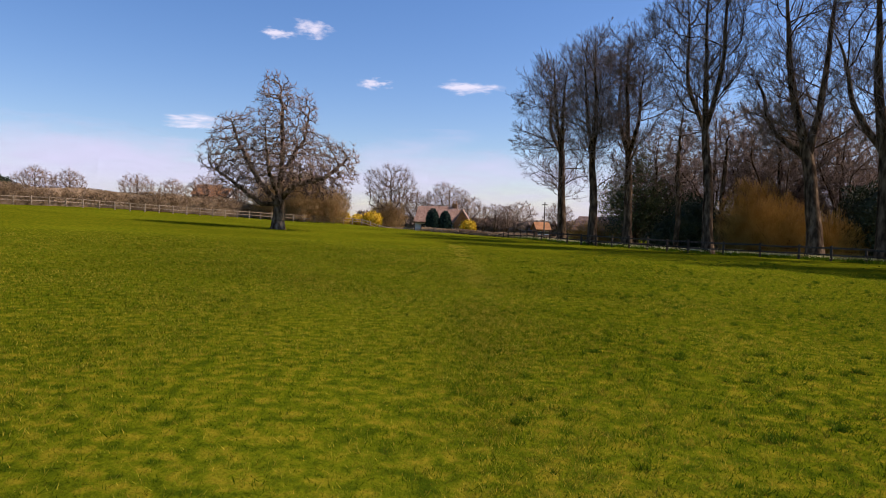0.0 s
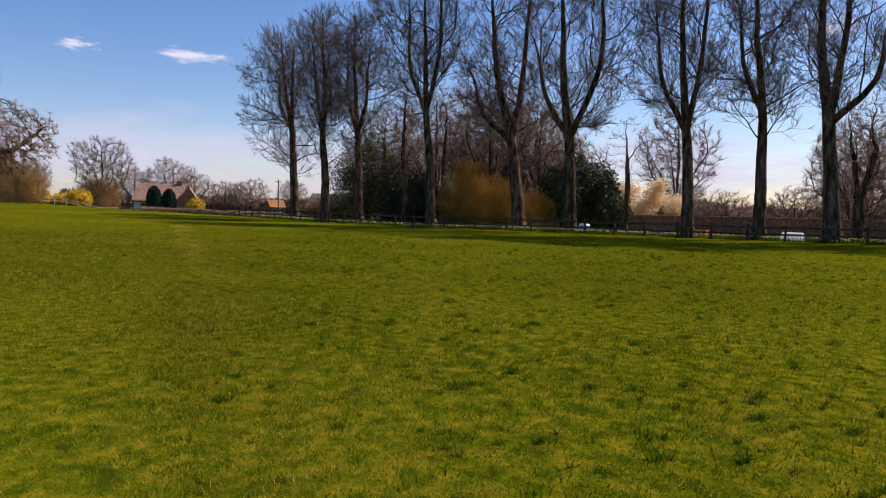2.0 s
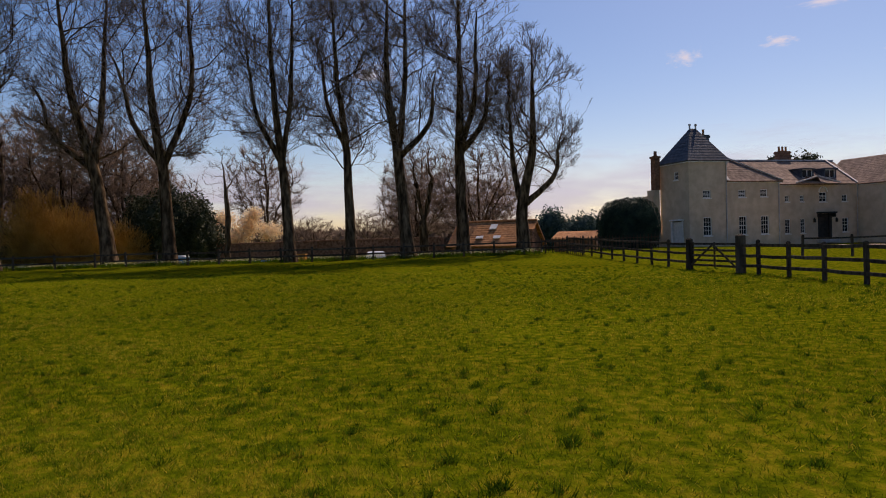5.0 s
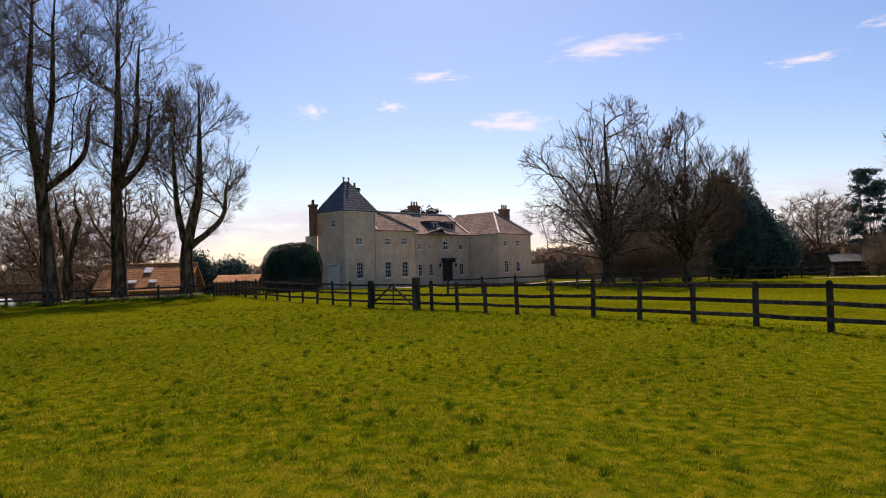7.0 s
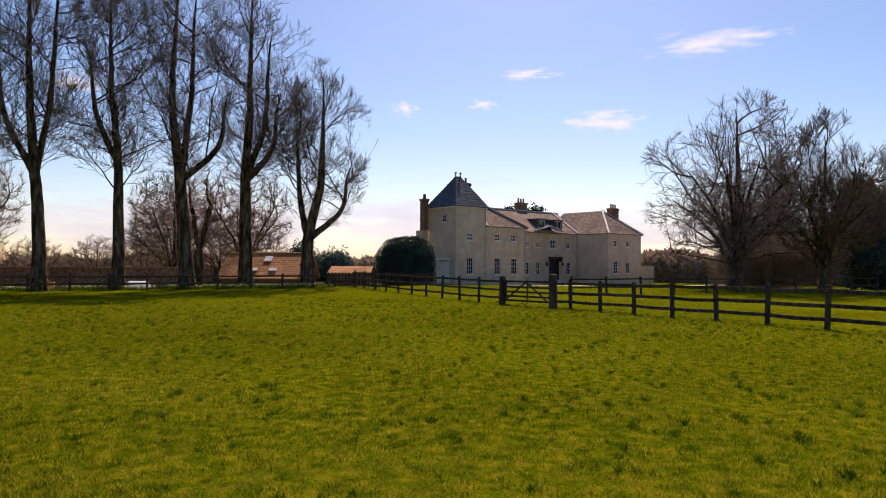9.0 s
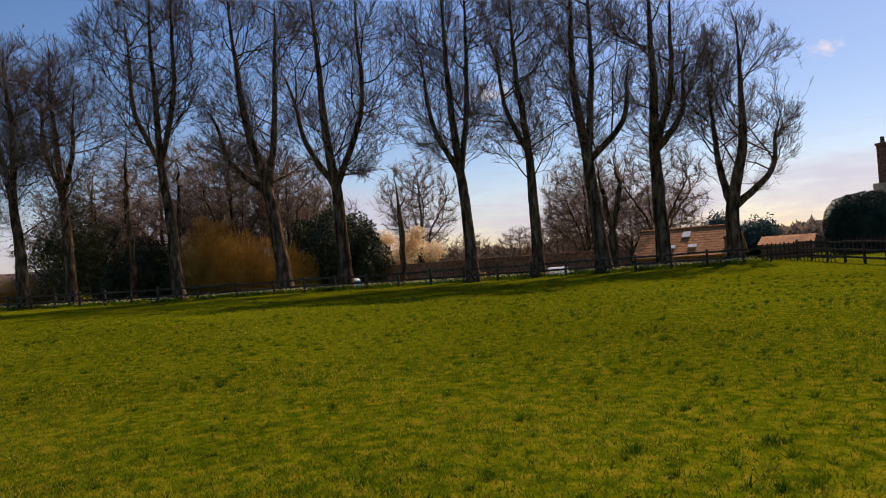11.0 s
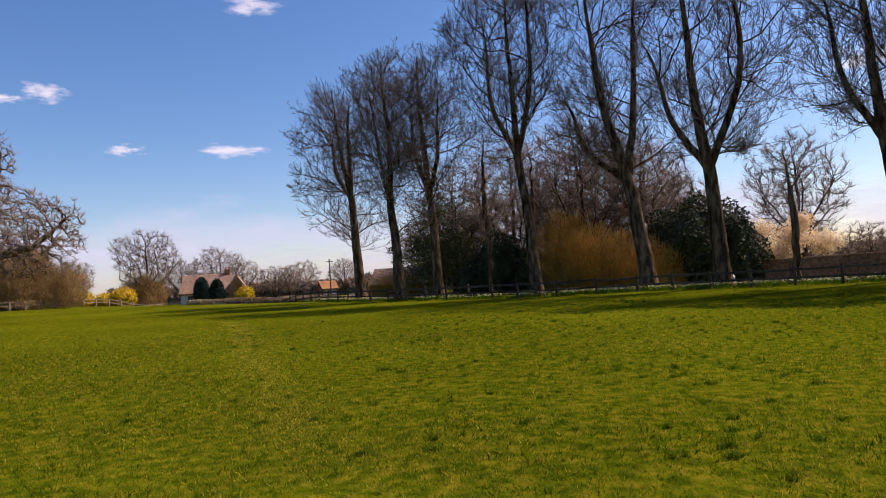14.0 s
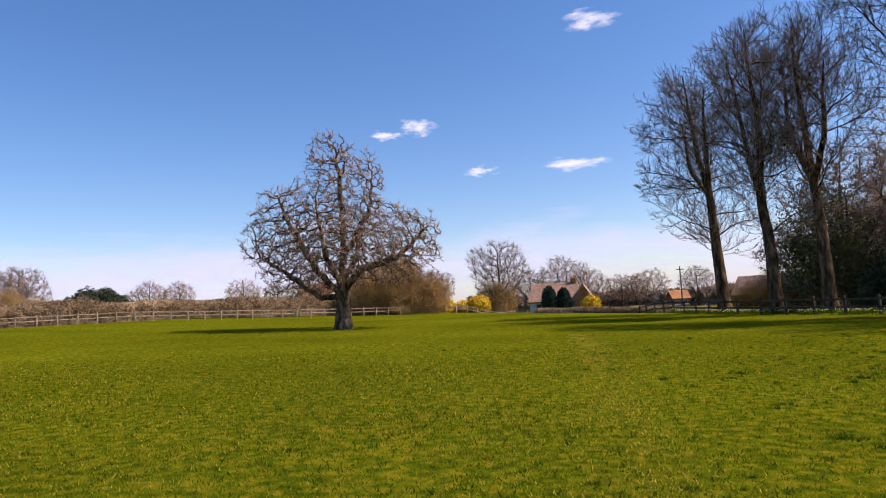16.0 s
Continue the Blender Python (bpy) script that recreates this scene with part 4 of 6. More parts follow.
# clipped yew dome by the house
shrub("topiary_dome", 52.07, 19.82, [(0, 0, 1.75, 2.2, 2.2, 2.25), (0, 0, 1.0, 2.3, 2.3, 1.9), (0.3, -0.7, 1.9, 1.8, 1.7, 2.1), (-0.3, 0.7, 1.85, 1.8, 1.7, 2.05)], 52000, 0.04, "yew", "clipped dark yew dome beside the house", "topiary", 18, shell=0.1, rough=0.03, flat=0.9)
# conifers and cedar across the lawn
shrub("conifer_tree", 65.84, -21.91, [(0, 0, 3.5, 4.4, 4.2, 4.0), (-1.0, 1.2, 6.0, 3.2, 3.0, 3.6), (-0.5, 1.8, 8.6, 1.7, 1.7, 2.4), (1, -2.5, 3.0, 3.4, 3.2, 3.6), (1.5, -4.4, 2.4, 2.4, 2.4, 3.0), (0.6, -1.0, 6.6, 1.9, 1.9, 2.8), (0.9, -2.9, 5.2, 1.5, 1.5, 2.2)], 30000, 0.12, "conifer", "broad dark blue-green yew at the edge of the lawn", "tree", 21, stems=4, rough=0.22, flat=0.3)
rgc = np.random.default_rng(9)
cedar_blobs = []
for k in range(120):
    h = 2.4 + 10.0 * rgc.uniform(0, 1) ** 0.9
    a = rgc.uniform(0, 2 * math.pi)
    reach = 5.0 - 3.9 * max(0.0, (h - 2.4) / 10.0) ** 0.9
    rr = reach * rgc.uniform(0.1, 1) ** 0.6
    w = rgc.uniform(0.4, 1.0)
    cedar_blobs.append((rr * math.cos(a), rr * math.sin(a), h + 0.12 * rr, w, w, 0.5 * w))
shrub("cedar_tree", 78.11, -42.5, cedar_blobs, 13000, 0.10, "conifer", "tall ragged cedar with uneven tiers of dark needles", "tree", 23, stems=70, rough=0.4, core=False, shell=0.9)
again(0, 82.38, -38.81, 0.9, 40, "bare tree with dense twigs beside the cedar")
shrub("evergreen_tree", 89.39, 11.65, [(0, 0, 8.4, 1.8, 1.8, 1.3), (-0.9, 1.2, 9.0, 1.2, 1.2, 0.9), (0.6, -1.6, 9.3, 1.4, 1.4, 1.0), (0.4, 1.8, 9.2, 1.0, 1.0, 1.0), (0, -0.4, 6.0, 2.4, 2.4, 3.6)], 6000, 0.16, "holly", "dark ragged evergreen tree behind the house roof", "tree", 24, stems=14, rough=0.4, core=False, shell=0.8)

scrub("brown_thicket", 62.5, -11.5, [(0, 0, 2.6, 3.4, 3.2, 3.4), (0.6, -3.6, 2.4, 3.0, 3.0, 3.2), (-0.4, 3.0, 1.8, 2.4, 2.4, 2.4)], 12000, 1.0, "brown_scrub", "brown leafless thicket between the big bare trees", "bush", 54, rad=0.014)

# the far side of the field: trees, bushes, hedges
far_spec = [
    (0, -78.48, 107.45, 0.8, 33), (2, -83.74, 111.48, 0.7, 133), (0, -87.6, 103.41, 0.7, 211), (0, 69.2, -21.39, 0.6, 61), (1, 71.6, -47.29, 0.8, 161), (0, 83.78, -61.23, 0.8, 261), 
    (3, -108.03, 184.44, 1.25, 30), (3, -79.22, 181.94, 1.1, 110), (3, -71.5, 186.19, 1.0, 200), (3, -59.64, 178.56, 1.1, 60), (3, -51.87, 180.7, 0.9, 160), (3, -120.78, 174.64, 0.9, 10),
    (0, -24.45, 119.78, 0.75, 60), (0, -17.69, 126.03, 0.6, 140), (1, -4.51, 168.51, 0.9, 60), (1, 8.35, 170.97, 0.85, 140), (0, 13.61, 151.21, 0.6, 20), (1, 21.29, 173.4, 0.8, 220), (0, 29.52, 161.79, 0.7, 90), (2, 16.13, 149.25, 0.5, 10),
    (2, 39.18, 80.7, 0.95, 50), (2, 47.25, 76.95, 0.9, 170), (0, 34.28, 84.87, 1.0, 100), (0, 43.18, 66.63, 0.9, 250), (2, 30.31, 82.79, 0.9, 300), (1, 27.34, 91.08, 0.9, 30),
    (2, 65.55, 48.35, 1.0, 80), (0, 72.04, 56.76, 0.9, 10), (2, 59.88, 37.54, 0.95, 200), (2, 56.73, 43.4, 0.8, 310), (0, 79.63, 46.51, 0.9, 40), (1, 77.92, 66.72, 1.0, 70), (1, 91.5, 56.5, 1.0, 170), 
    (2, 35.2, 70.5, 1.25, 12), (2, 31.29, 76.61, 1.2, 75), (2, 41.21, 70.69, 1.15, 222), (2, 38.19, 64.53, 1.0, 140), (2, 33.21, 66.4, 1.1, 260), (2, 26.38, 80.77, 1.1, 190), (0, 52.39, 71.03, 0.85, 301), (2, 27.37, 84.92, 0.8, 160), (1, 60.46, 61.05, 0.8, 48), (1, 83.21, 60.27, 1.0, 250), (0, 66.34, 75.07, 1.0, 140), (1, 56.07, 86.93, 1.0, 33), (0, 46.12, 92.97, 1.0, 280),
    
    (0, 77.18, -15.41, 0.75, 45), (0, 87.22, -29.36, 0.8, 200), (2, 61.71, -43.31, 0.8, 20), (1, 79.76, -55.25, 0.9, 120), (0, 95.41, -47.27, 0.9, 10), (2, 57.27, -55.58, 0.8, 100), (1, 65.26, -65.58, 0.9, 30), (0, 99.19, -19.4, 0.8, 80), (1, 109.13, 10.4, 0.8, 60),
]
for k, x, y, s, rz in far_spec:
    s *= 0.62 if x > 48 and y > 30 and math.atan2(x + 1, y - 7) < radians(57) else 1.0
    again(k, x, y, s, rz, "bare winter tree with fine brownish twigs")
shrub("evergreen_oak", -122.94, 182.6, [(0, 0, 5.5, 8.5, 6, 4.5), (6, 0, 4.0, 5.5, 5, 3.4), (-6, 0, 4.2, 5, 5, 3.4)], 14000, 0.25, "holly", "broad dark evergreen oak beyond the far hedge", "tree", 31, core=True)
scrub("copper_bush", -21.2, 112.2, [(0, 0, 3.6, 4.6, 4.0, 4.2), (-4.4, -1, 3.2, 3.4, 3, 3.8), (4.6, 1, 2.6, 3.4, 3, 3.2), (1.5, 0, 5.4, 2.4, 2.4, 2.6)], 20000, 1.2, "tan_shoots", "broad coppery leafless bush behind the field fence", "bush", 32, rad=0.02)
scrub("brown_bush", -8.5, 131.6, [(0, 0, 2.8, 3.6, 3.0, 3.4)], 4500, 1.1, "tan_shoots", "rounded brown leafless bush behind the field fence", "bush", 33, rad=0.022)
shrub("forsythia_bush", -13.8, 124.9, [(-2.6, 0, 1.5, 2.0, 1.4, 1.4), (0.6, 0.3, 1.2, 1.6, 1.3, 1.2), (3.0, 0, 1.5, 1.9, 1.4, 1.5)], 7000, 0.11, "forsythia", "bright yellow forsythia in full bloom", "bush", 34)
shrub("forsythia_bush", 7.51, 145.94, [(0, 0, 1.6, 1.8, 1.4, 1.6)], 3000, 0.11, "forsythia", "yellow forsythia beside the brick cottage", "bush", 35)
shrub("conifer_bush", -0.03, 146.03, [(0, 0, 2.0, 1.5, 1.3, 3.2)], 6000, 0.10, "yew", "dark columnar conifer in front of the cottage", "bush", 36, shell=0.15, rough=0.08, group="pair of columnar conifers")
shrub("conifer_bush", 2.65, 146.35, [(0, 0, 1.8, 1.4, 1.3, 3.0)], 6000, 0.10, "yew", "dark columnar conifer in front of the cottage", "bush", 37, shell=0.15, rough=0.08, group="pair of columnar conifers")

scrub("tan_bush", -73.54, 99.65, [(0, 0, 2.4, 3.6, 3, 3.2), (4, 2, 1.8, 3, 2.6, 2.4)], 7000, 1.1, "tan_shoots", "tan leafless bushes beyond the field hedge", "bush", 38, rad=0.02)

def hedge(name, a, b, h, w, leaf, label, seed, n=20000, size=0.12, z_lift=0.0):
    """A long hedge: a row of overlapping lumps of shoots along a line."""
    rg = np.random.default_rng(seed)
    L_ = math.hypot(b[0] - a[0], b[1] - a[1])
    root = thing(name, a[0], a[1], 0, label, "hedge")
    s = rg.uniform(0, 1, n)
    o = rg.uniform(-1, 1, n)
    nx, ny = -(b[1] - a[1]) / L_, (b[0] - a[0]) / L_
    top = h * (0.9 + 0.08 * np.sin(s * L_ * 0.21) + 0.06 * np.sin(s * L_ * 0.63 + 1))
    zz = top * (rg.uniform(0, 1, n) ** 0.6) * np.sqrt(np.clip(1 - 0.6 * o * o, 0, 1))
    x, y = (b[0] - a[0]) * s + nx * o * w, (b[1] - a[1]) * s + ny * o * w
    P = np.stack([x, y, gz(x + a[0], y + a[1]) + zz], 1)
    N_ = np.stack([nx * o, ny * o, 0.3 + 0 * o], 1)
    tagged(part_me("foliage", leaf_mesh("foliage", P, N_, size, rg, M[leaf], 2.2), root), kind="stuff")
    k = max(4, int(L_ / 4))
    bm = bmesh.new()
    prev = None
    for i in range(k + 1):
        q = i / k
        px, py = (b[0] - a[0]) * q, (b[1] - a[1]) * q
        g = float(gz(px + a[0], py + a[1]))
        hh = h * (0.78 + 0.05 * math.sin(i * 1.7))
        ring = [bm.verts.new((px + nx * w * c, py + ny * w * c, g + d * hh)) for c, d in ((-0.8, 0), (-0.75, 0.6), (-0.4, 1), (0.4, 1), (0.75, 0.6), (0.8, 0))]
        if prev:
            for j in range(5):
                bm.faces.new((prev[j], prev[j + 1], ring[j + 1], ring[j]))
        prev = ring
    part("inner_growth", bm, M[leaf], root)
    return root
hedge("hedge", (-84.87, 61.45), (-29.2, 111.59), 3.0, 1.6, "hedge_brown", "long brown winter hedge behind the field fence", 41, 60000, 0.08)
hedge("hedge", (-29.2, 111.59), (-13.85, 132.17), 2.2, 1.4, "hedge_brown", "brown winter hedge behind the field fence", 42, 20000, 0.08)
hedge("hedge", (-2.07, 136.64), (16, 123.14), 1.3, 0.8, "hedge_brown", "low clipped brown hedge below the cottage", 43, 9000, 0.09)
hedge("hedge", (12.06, 119.04), (19.28, 98.98), 1.3, 0.8, "hedge_brown", "low clipped hedge beyond the limes", 44, 7000, 0.09)
hedge("treeline", (60.12, 121.89), (129.38, 20.37), 4.5, 5, "brown_scrub", "distant brown wood on the skyline", 45, 16000, 0.5)
hedge("treeline", (-20.6, 189.87), (59.81, 152.24), 4.0, 4, "brown_scrub", "distant brown wood beyond the cottage", 46, 12000, 0.45)
hedge("treeline", (-199.87, 117.45), (-94.48, 198.17), 3.5, 4, "brown_scrub", "far hedgerow with scrub on the skyline", 47, 9000, 0.35)
hedge("treeline", (98.9, 0.49), (69.26, -84.58), 4.5, 4, "brown_scrub", "brown scrubby wood beyond the lawn", 48, 14000, 0.35)
hedge("treeline", (69.26, -84.58), (-60.75, -109.55), 6.0, 4, "brown_scrub", "brown wood closing the paddock", 49, 8000, 0.5)
hedge("treeline", (-60.75, -109.55), (-118.83, 58.86), 5.0, 4, "brown_scrub", "brown hedge closing the paddock", 50, 8000, 0.5)
shrub("evergreen_tree", 102.76, 44.88, [(-1.5, 2.6, 3.4, 2.6, 2.4, 3.4), (0.5, -2.6, 2.8, 2.6, 2.6, 2.8), (0, 0.2, 2.4, 3.4, 3.4, 2.6)], 9000, 0.16, "conifer", "low dark evergreen clump beyond the outhouse", "tree", 51, rough=0.25)
scrub("brown_bush", 83.45, -51.27, [(0, 0, 2.6, 5.0, 5.0, 3.6), (-6, 7, 2.2, 4, 4, 3.0)], 14000, 1.2, "brown_scrub", "brown leafless thicket below the cedar", "bush", 52, rad=0.02)
scrub("brown_bush", 65.27, -47.58, [(0, 0, 2.6, 5.0, 5.0, 3.4), (4, 7, 2.2, 4, 4, 2.6)], 14000, 1.2, "brown_scrub", "brown leafless thicket behind the tall tree on the lawn", "bush", 53, rad=0.018)
# ---- walls with openings ----
def wall(bm, u0, u1, z0, z1, holes, v0, v1, across=True):
    """An upright wall from u0 to u1, pierced by holes (ua, ub, za, zb); across: it runs along x, else along y."""
    us = sorted({u0, u1, *[h[0] for h in holes], *[h[1] for h in holes]})
    zs = sorted({z0, z1, *[h[2] for h in holes], *[h[3] for h in holes]})
    for a, b in zip(us[:-1], us[1:]):
        run = None
        for c, d in zip(zs[:-1], zs[1:]):
            mu, mz = (a + b) / 2, (c + d) / 2
            if any(h[0] < mu < h[1] and h[2] < mz < h[3] for h in holes):
                run = None
                continue
            if across:
                box(bm, a, b, v0, v1, c, d)
            else:
                box(bm, v0, v1, a, b, c, d)
    bmesh.ops.remove_doubles(bm, verts=bm.verts[:], dist=0.0005)

def sash(root, ua, ub, za, zb, v, cols, rows_, out=-1, axis="x", label="white sash window with small panes", arch=False):
    """A sash window in a wall: frame, glazing bars, sill and panes. v: the wall's outer face; out: which way is outside."""
    def bx(bm, a, b, c, d, e, f):
        lo, hi = sorted((v + out * e, v + out * f))
        if axis == "x":
            box(bm, a, b, lo, hi, c, d)
        else:
            box(bm, lo, hi, a, b, c, d)
    win = thing_part("window", root, label)
    fr = 0.06
    bm = bmesh.new()
    for a, b, c, d in ((ua, ua + fr, za, zb), (ub - fr, ub, za, zb), (ua + fr, ub - fr, za, za + fr), (ua + fr, ub - fr, zb - fr, zb), (ua + fr, ub - fr, (za + zb) / 2 - 0.025, (za + zb) / 2 + 0.025)):
        bx(bm, a, b, c, d, -0.14, -0.05)
    part("frame", bm, M["white"], win)
    bm = bmesh.new()
    for k in range(1, cols):
        x = ua + fr + (ub - ua - 2 * fr) * k / cols
        bx(bm, x - 0.014, x + 0.014, za + fr, zb - fr, -0.12, -0.08)
    for k in range(1, rows_):
        z = za + fr + (zb - za - 2 * fr) * k / rows_
        bx(bm, ua + fr, ub - fr, z - 0.014, z + 0.014, -0.118, -0.082)
    part("glazing_bars", bm, M["white"], win)
    bm = bmesh.new()
    bx(bm, ua + fr, ub - fr, za + fr, zb - fr, -0.108, -0.1)
    part("pane", bm, M["glass"], win)
    bm = bmesh.new()
    bx(bm, ua - 0.06, ub + 0.06, za - 0.09, za - 0.002, -0.12, 0.07)
    part("sill", bm, M["white"], win)
    if arch:
        bm = bmesh.new()
        for k in range(9):
            a0, a1 = math.pi * k / 9, math.pi * (k + 1) / 9
            cx, rr = (ua + ub) / 2, (ub - ua) / 2 + 0.05
            beam(bm, (cx + rr * math.cos(a0), v + out * 0.02, zb + 0.02 + rr * math.sin(a0)), (cx + rr * math.cos(a1), v + out * 0.02, zb + 0.02 + rr * math.sin(a1)), 0.1, 0.09)
        part("arch_moulding", bm, M["white"], win)
    return win

def thing_part(name, parent, label=""):
    ob = new(name)
    ob.empty_display_size = 0.1
    ob.parent = parent
    if label:
        tagged(ob, label)
    return ob

def roof_slope(name, root, corners, material, t=0.12, tile=0.3, label=""):
    """A roof slope with its courses: corners eave-left, eave-right, top-right, top-left (top may be one point)."""
    e0, e1, t1, t0 = [Vector(c) for c in corners]
    n = max(2, int(((t0 + t1) / 2 - (e0 + e1) / 2).length / tile))
    nor = (e1 - e0).cross((t0 + t1) / 2 - e0).normalized()
    if nor.z < 0:
        nor = -nor
    for k in range(n):
        a, b = k / n, (k + 1) / n
        p = [e0.lerp(t0, a), e1.lerp(t1, a), e1.lerp(t1, b), e0.lerp(t0, b)]
        short = (p[2] - p[3]).length < 1e-4
        q = [p[0] + nor * 0.022, p[1] + nor * 0.022, p[2] + nor * 0.008, p[3] + nor * 0.008]
        lo = [c - nor * t for c in p]
        if short:
            q, lo = q[:3], lo[:3]
        bm = bmesh.new()
        vs, ws = [bm.verts.new(c) for c in q], [bm.verts.new(c) for c in lo]
        bm.faces.new(vs)
        bm.faces.new(ws[::-1])
        for m in range(len(vs)):
            o = (m + 1) % len(vs)
            bm.faces.new((vs[o], vs[m], ws[m], ws[o]))
        bmesh.ops.recalc_face_normals(bm, faces=bm.faces[:])
        part(name, bm, material, root, label if k == 0 else "")

def chimney(root, x, y, z0, z1, w, d, pots, material="brick", label="brick chimney stack"):
    ch = thing_part("chimney", root, label)
    bm = bmesh.new()
    box(bm, x - w / 2, x + w / 2, y - d / 2, y + d / 2, z0, z1 - 0.25)
    box(bm, x - w / 2 - 0.06, x + w / 2 + 0.06, y - d / 2 - 0.06, y + d / 2 + 0.06, z1 - 0.25, z1 - 0.1)
    box(bm, x - w / 2 - 0.02, x + w / 2 + 0.02, y - d / 2 - 0.02, y + d / 2 + 0.02, z1 - 0.1, z1)
    part("stack", bm, M[material], ch)
    for k in range(pots):
        bm = bmesh.new()
        px = x + (k - (pots - 1) / 2) * w / max(1, pots)
        tube(bm, (px, y, z1), (px, y, z1 + 0.45), 0.12, 0.1, 10)
        tube(bm, (px, y, z1 + 0.45), (px, y, z1 + 0.5), 0.13, 0.13, 10)
        part("chimney_pot", bm, M["roof_tile"], ch)

# ---- the manor ----
manor = thing("manor_house", 61.19, 14.08, -0.35, "large cream-rendered country house with a slate-roofed tower", "house", rz=math.degrees(math.atan2(-0.66, 0.75)))
TH = 0.35
B0 = -0.2
tower_w = [(-2.42, -1.6, 1.06, 2.62), (-2.44, -1.66, 4.24, 4.88)]
wingA_w = [(1.15, 1.95, 1.04, 2.64), (3.42, 4.25, 1.04, 2.62), (1.13, 1.87, 4.26, 4.88), (3.38, 4.13, 4.28, 4.92)]
centre_w = [(10.2, 10.8, 0.9, 2.3), (12.0, 12.55, 0.9, 2.3), (10.2, 10.7, 3.95, 4.55), (12.0, 12.45, 3.95, 4.55), (17.1, 17.85, 0.9, 2.28), (17.08, 17.75, 3.9, 4.55)]
arch_w = (14.3, 15.2, 3.9, 4.85)
door_h = (14.1, 15.8, 0.28, 2.75)
right_w = [(20.02, 20.76, 1.05, 2.49), (22.32, 23.05, 1.08, 2.3), (20.0, 20.65, 4.15, 4.82), (22.35, 23.0, 4.15, 4.82)]
bm = bmesh.new()
wall(bm, -3.8, 0.0, B0, 7.3, tower_w, 0.0, TH)
part("tower_front_wall", bm, M["render"], manor)
side_door = (0.9, 2.4, 0.3, 2.35)
blind = (1.4, 2.0, 5.9, 6.6)
bm = bmesh.new()
wall(bm, TH + 0.001, 3.7, B0, 7.3, [side_door, blind], -3.8, -3.8 + TH, False)
part("tower_side_wall", bm, M["render"], manor)
bm = bmesh.new()
wall(bm, -3.8, 0.0, B0, 7.3, [], 3.701, 3.7 + TH)
wall(bm, TH + 0.001, 3.7, B0, 7.3, [], -TH, 0.0, False)
part("tower_back_wall", bm, M["render"], manor)
bm = bmesh.new()
wall(bm, 0.002, 5.45, B0, 5.6, wingA_w, 0.004, TH)
part("wing_front_wall", bm, M["render"], manor)
bm = bmesh.new()
wall(bm, TH + 0.001, 9.0, B0, 5.6, [], 5.45 - TH, 5.45, False)
wall(bm, 4.1, 9.0, B0, 5.6, [], 0.0, TH, False)
wall(bm, TH + 0.01, 24.9, B0, 5.6, [], 9.001, 9.0 + TH)
part("wing_side_wall", bm, M["render"], manor)
bm = bmesh.new()
wall(bm, 5.452, 18.93, B0, 5.6, centre_w + [arch_w, door_h], 4.5, 4.5 + TH)
part("centre_front_wall", bm, M["render"], manor)
bm = bmesh.new()
wall(bm, 18.94, 25.3, B0, 5.56, right_w, 0.0, TH)
part("end_wing_front_wall", bm, M["render"], manor)
bm = bmesh.new()
wall(bm, TH + 0.001, 9.0, B0, 5.56, [(6.0, 6.8, 1.0, 2.5)], 25.3 - TH, 25.3, False)
wall(bm, TH + 0.001, 8.999, B0, 5.56, [], 18.94, 18.94 + TH, False)
part("end_wing_side_wall", bm, M["render"], manor)
bm = bmesh.new()
wall(bm, 25.31, 28.9, B0, 1.9, [], 0.6, 0.9)
box(bm, 25.31, 28.96, 0.54, 0.96, 1.9, 1.98)
part("garden_wall", bm, M["render"], manor, "low rendered wall at the end of the house")
# cornices and string
bm = bmesh.new()
for a, b, v, z in ((-3.92, 0.1, -0.1, 7.24), (-0.02, 5.55, -0.1, 5.5), (18.84, 25.4, -0.1, 5.46)):
    box(bm, a, b, v, v + 0.098, z, z + 0.14)
box(bm, 5.46, 18.83, 4.4, 4.498, 5.5, 5.62)
box(bm, -3.9, -3.802, -0.1, 3.9, 7.24, 7.38)
box(bm, 18.84, 18.938, 0, 4.4, 5.46, 5.6)
part("cornice", bm, M["white"], manor)
for w in tower_w + wingA_w:
    sash(manor, *w, 0.0, 3, 4 if w[3] - w[2] > 1 else 3)
for w in centre_w:
    sash(manor, *w, 4.5, 2, 4 if w[3] - w[2] > 1 else 2)
sash(manor, *arch_w, 4.5, 2, 3, arch=True, label="white arched window above the front door")
for w in right_w:
    sash(manor, *w, 0.0, 2, 4 if w[3] - w[2] > 1 else 2)
sash(manor, blind[0], blind[1], blind[2], blind[3], -3.8, 2, 2, axis="y", label="small blind window high in the tower")
# doors
fd = thing_part("front_door", manor, "dark panelled front door under a flat hood")
bm = bmesh.new()
box(bm, 14.42, 15.48, 4.62, 4.68, 0.28, 2.5, 0.01)
for px in (14.52, 15.0):
    for pz, ph in ((0.5, 0.7), (1.4, 0.85)):
        box(bm, px, px + 0.38, 4.6, 4.618, pz, pz + ph, 0.004)
part("door_leaf", bm, M["door_dark"], fd)
bm = bmesh.new()
box(bm, 14.1, 14.42, 4.48, 4.7, 0.28, 2.75)
box(bm, 15.48, 15.8, 4.48, 4.7, 0.28, 2.75)
box(bm, 14.42, 15.48, 4.6, 4.7, 2.5, 2.75)
part("door_frame", bm, M["door_dark"], fd)
bm = bmesh.new()
box(bm, 13.9, 16.0, 4.0, 4.49, 2.76, 2.92, 0.02)
box(bm, 14.0, 14.14, 4.06, 4.49, 2.4, 2.755, 0.02)
box(bm, 15.76, 15.9, 4.06, 4.49, 2.4, 2.755, 0.02)
part("hood", bm, M["door_dark"], fd)
bm = bmesh.new()
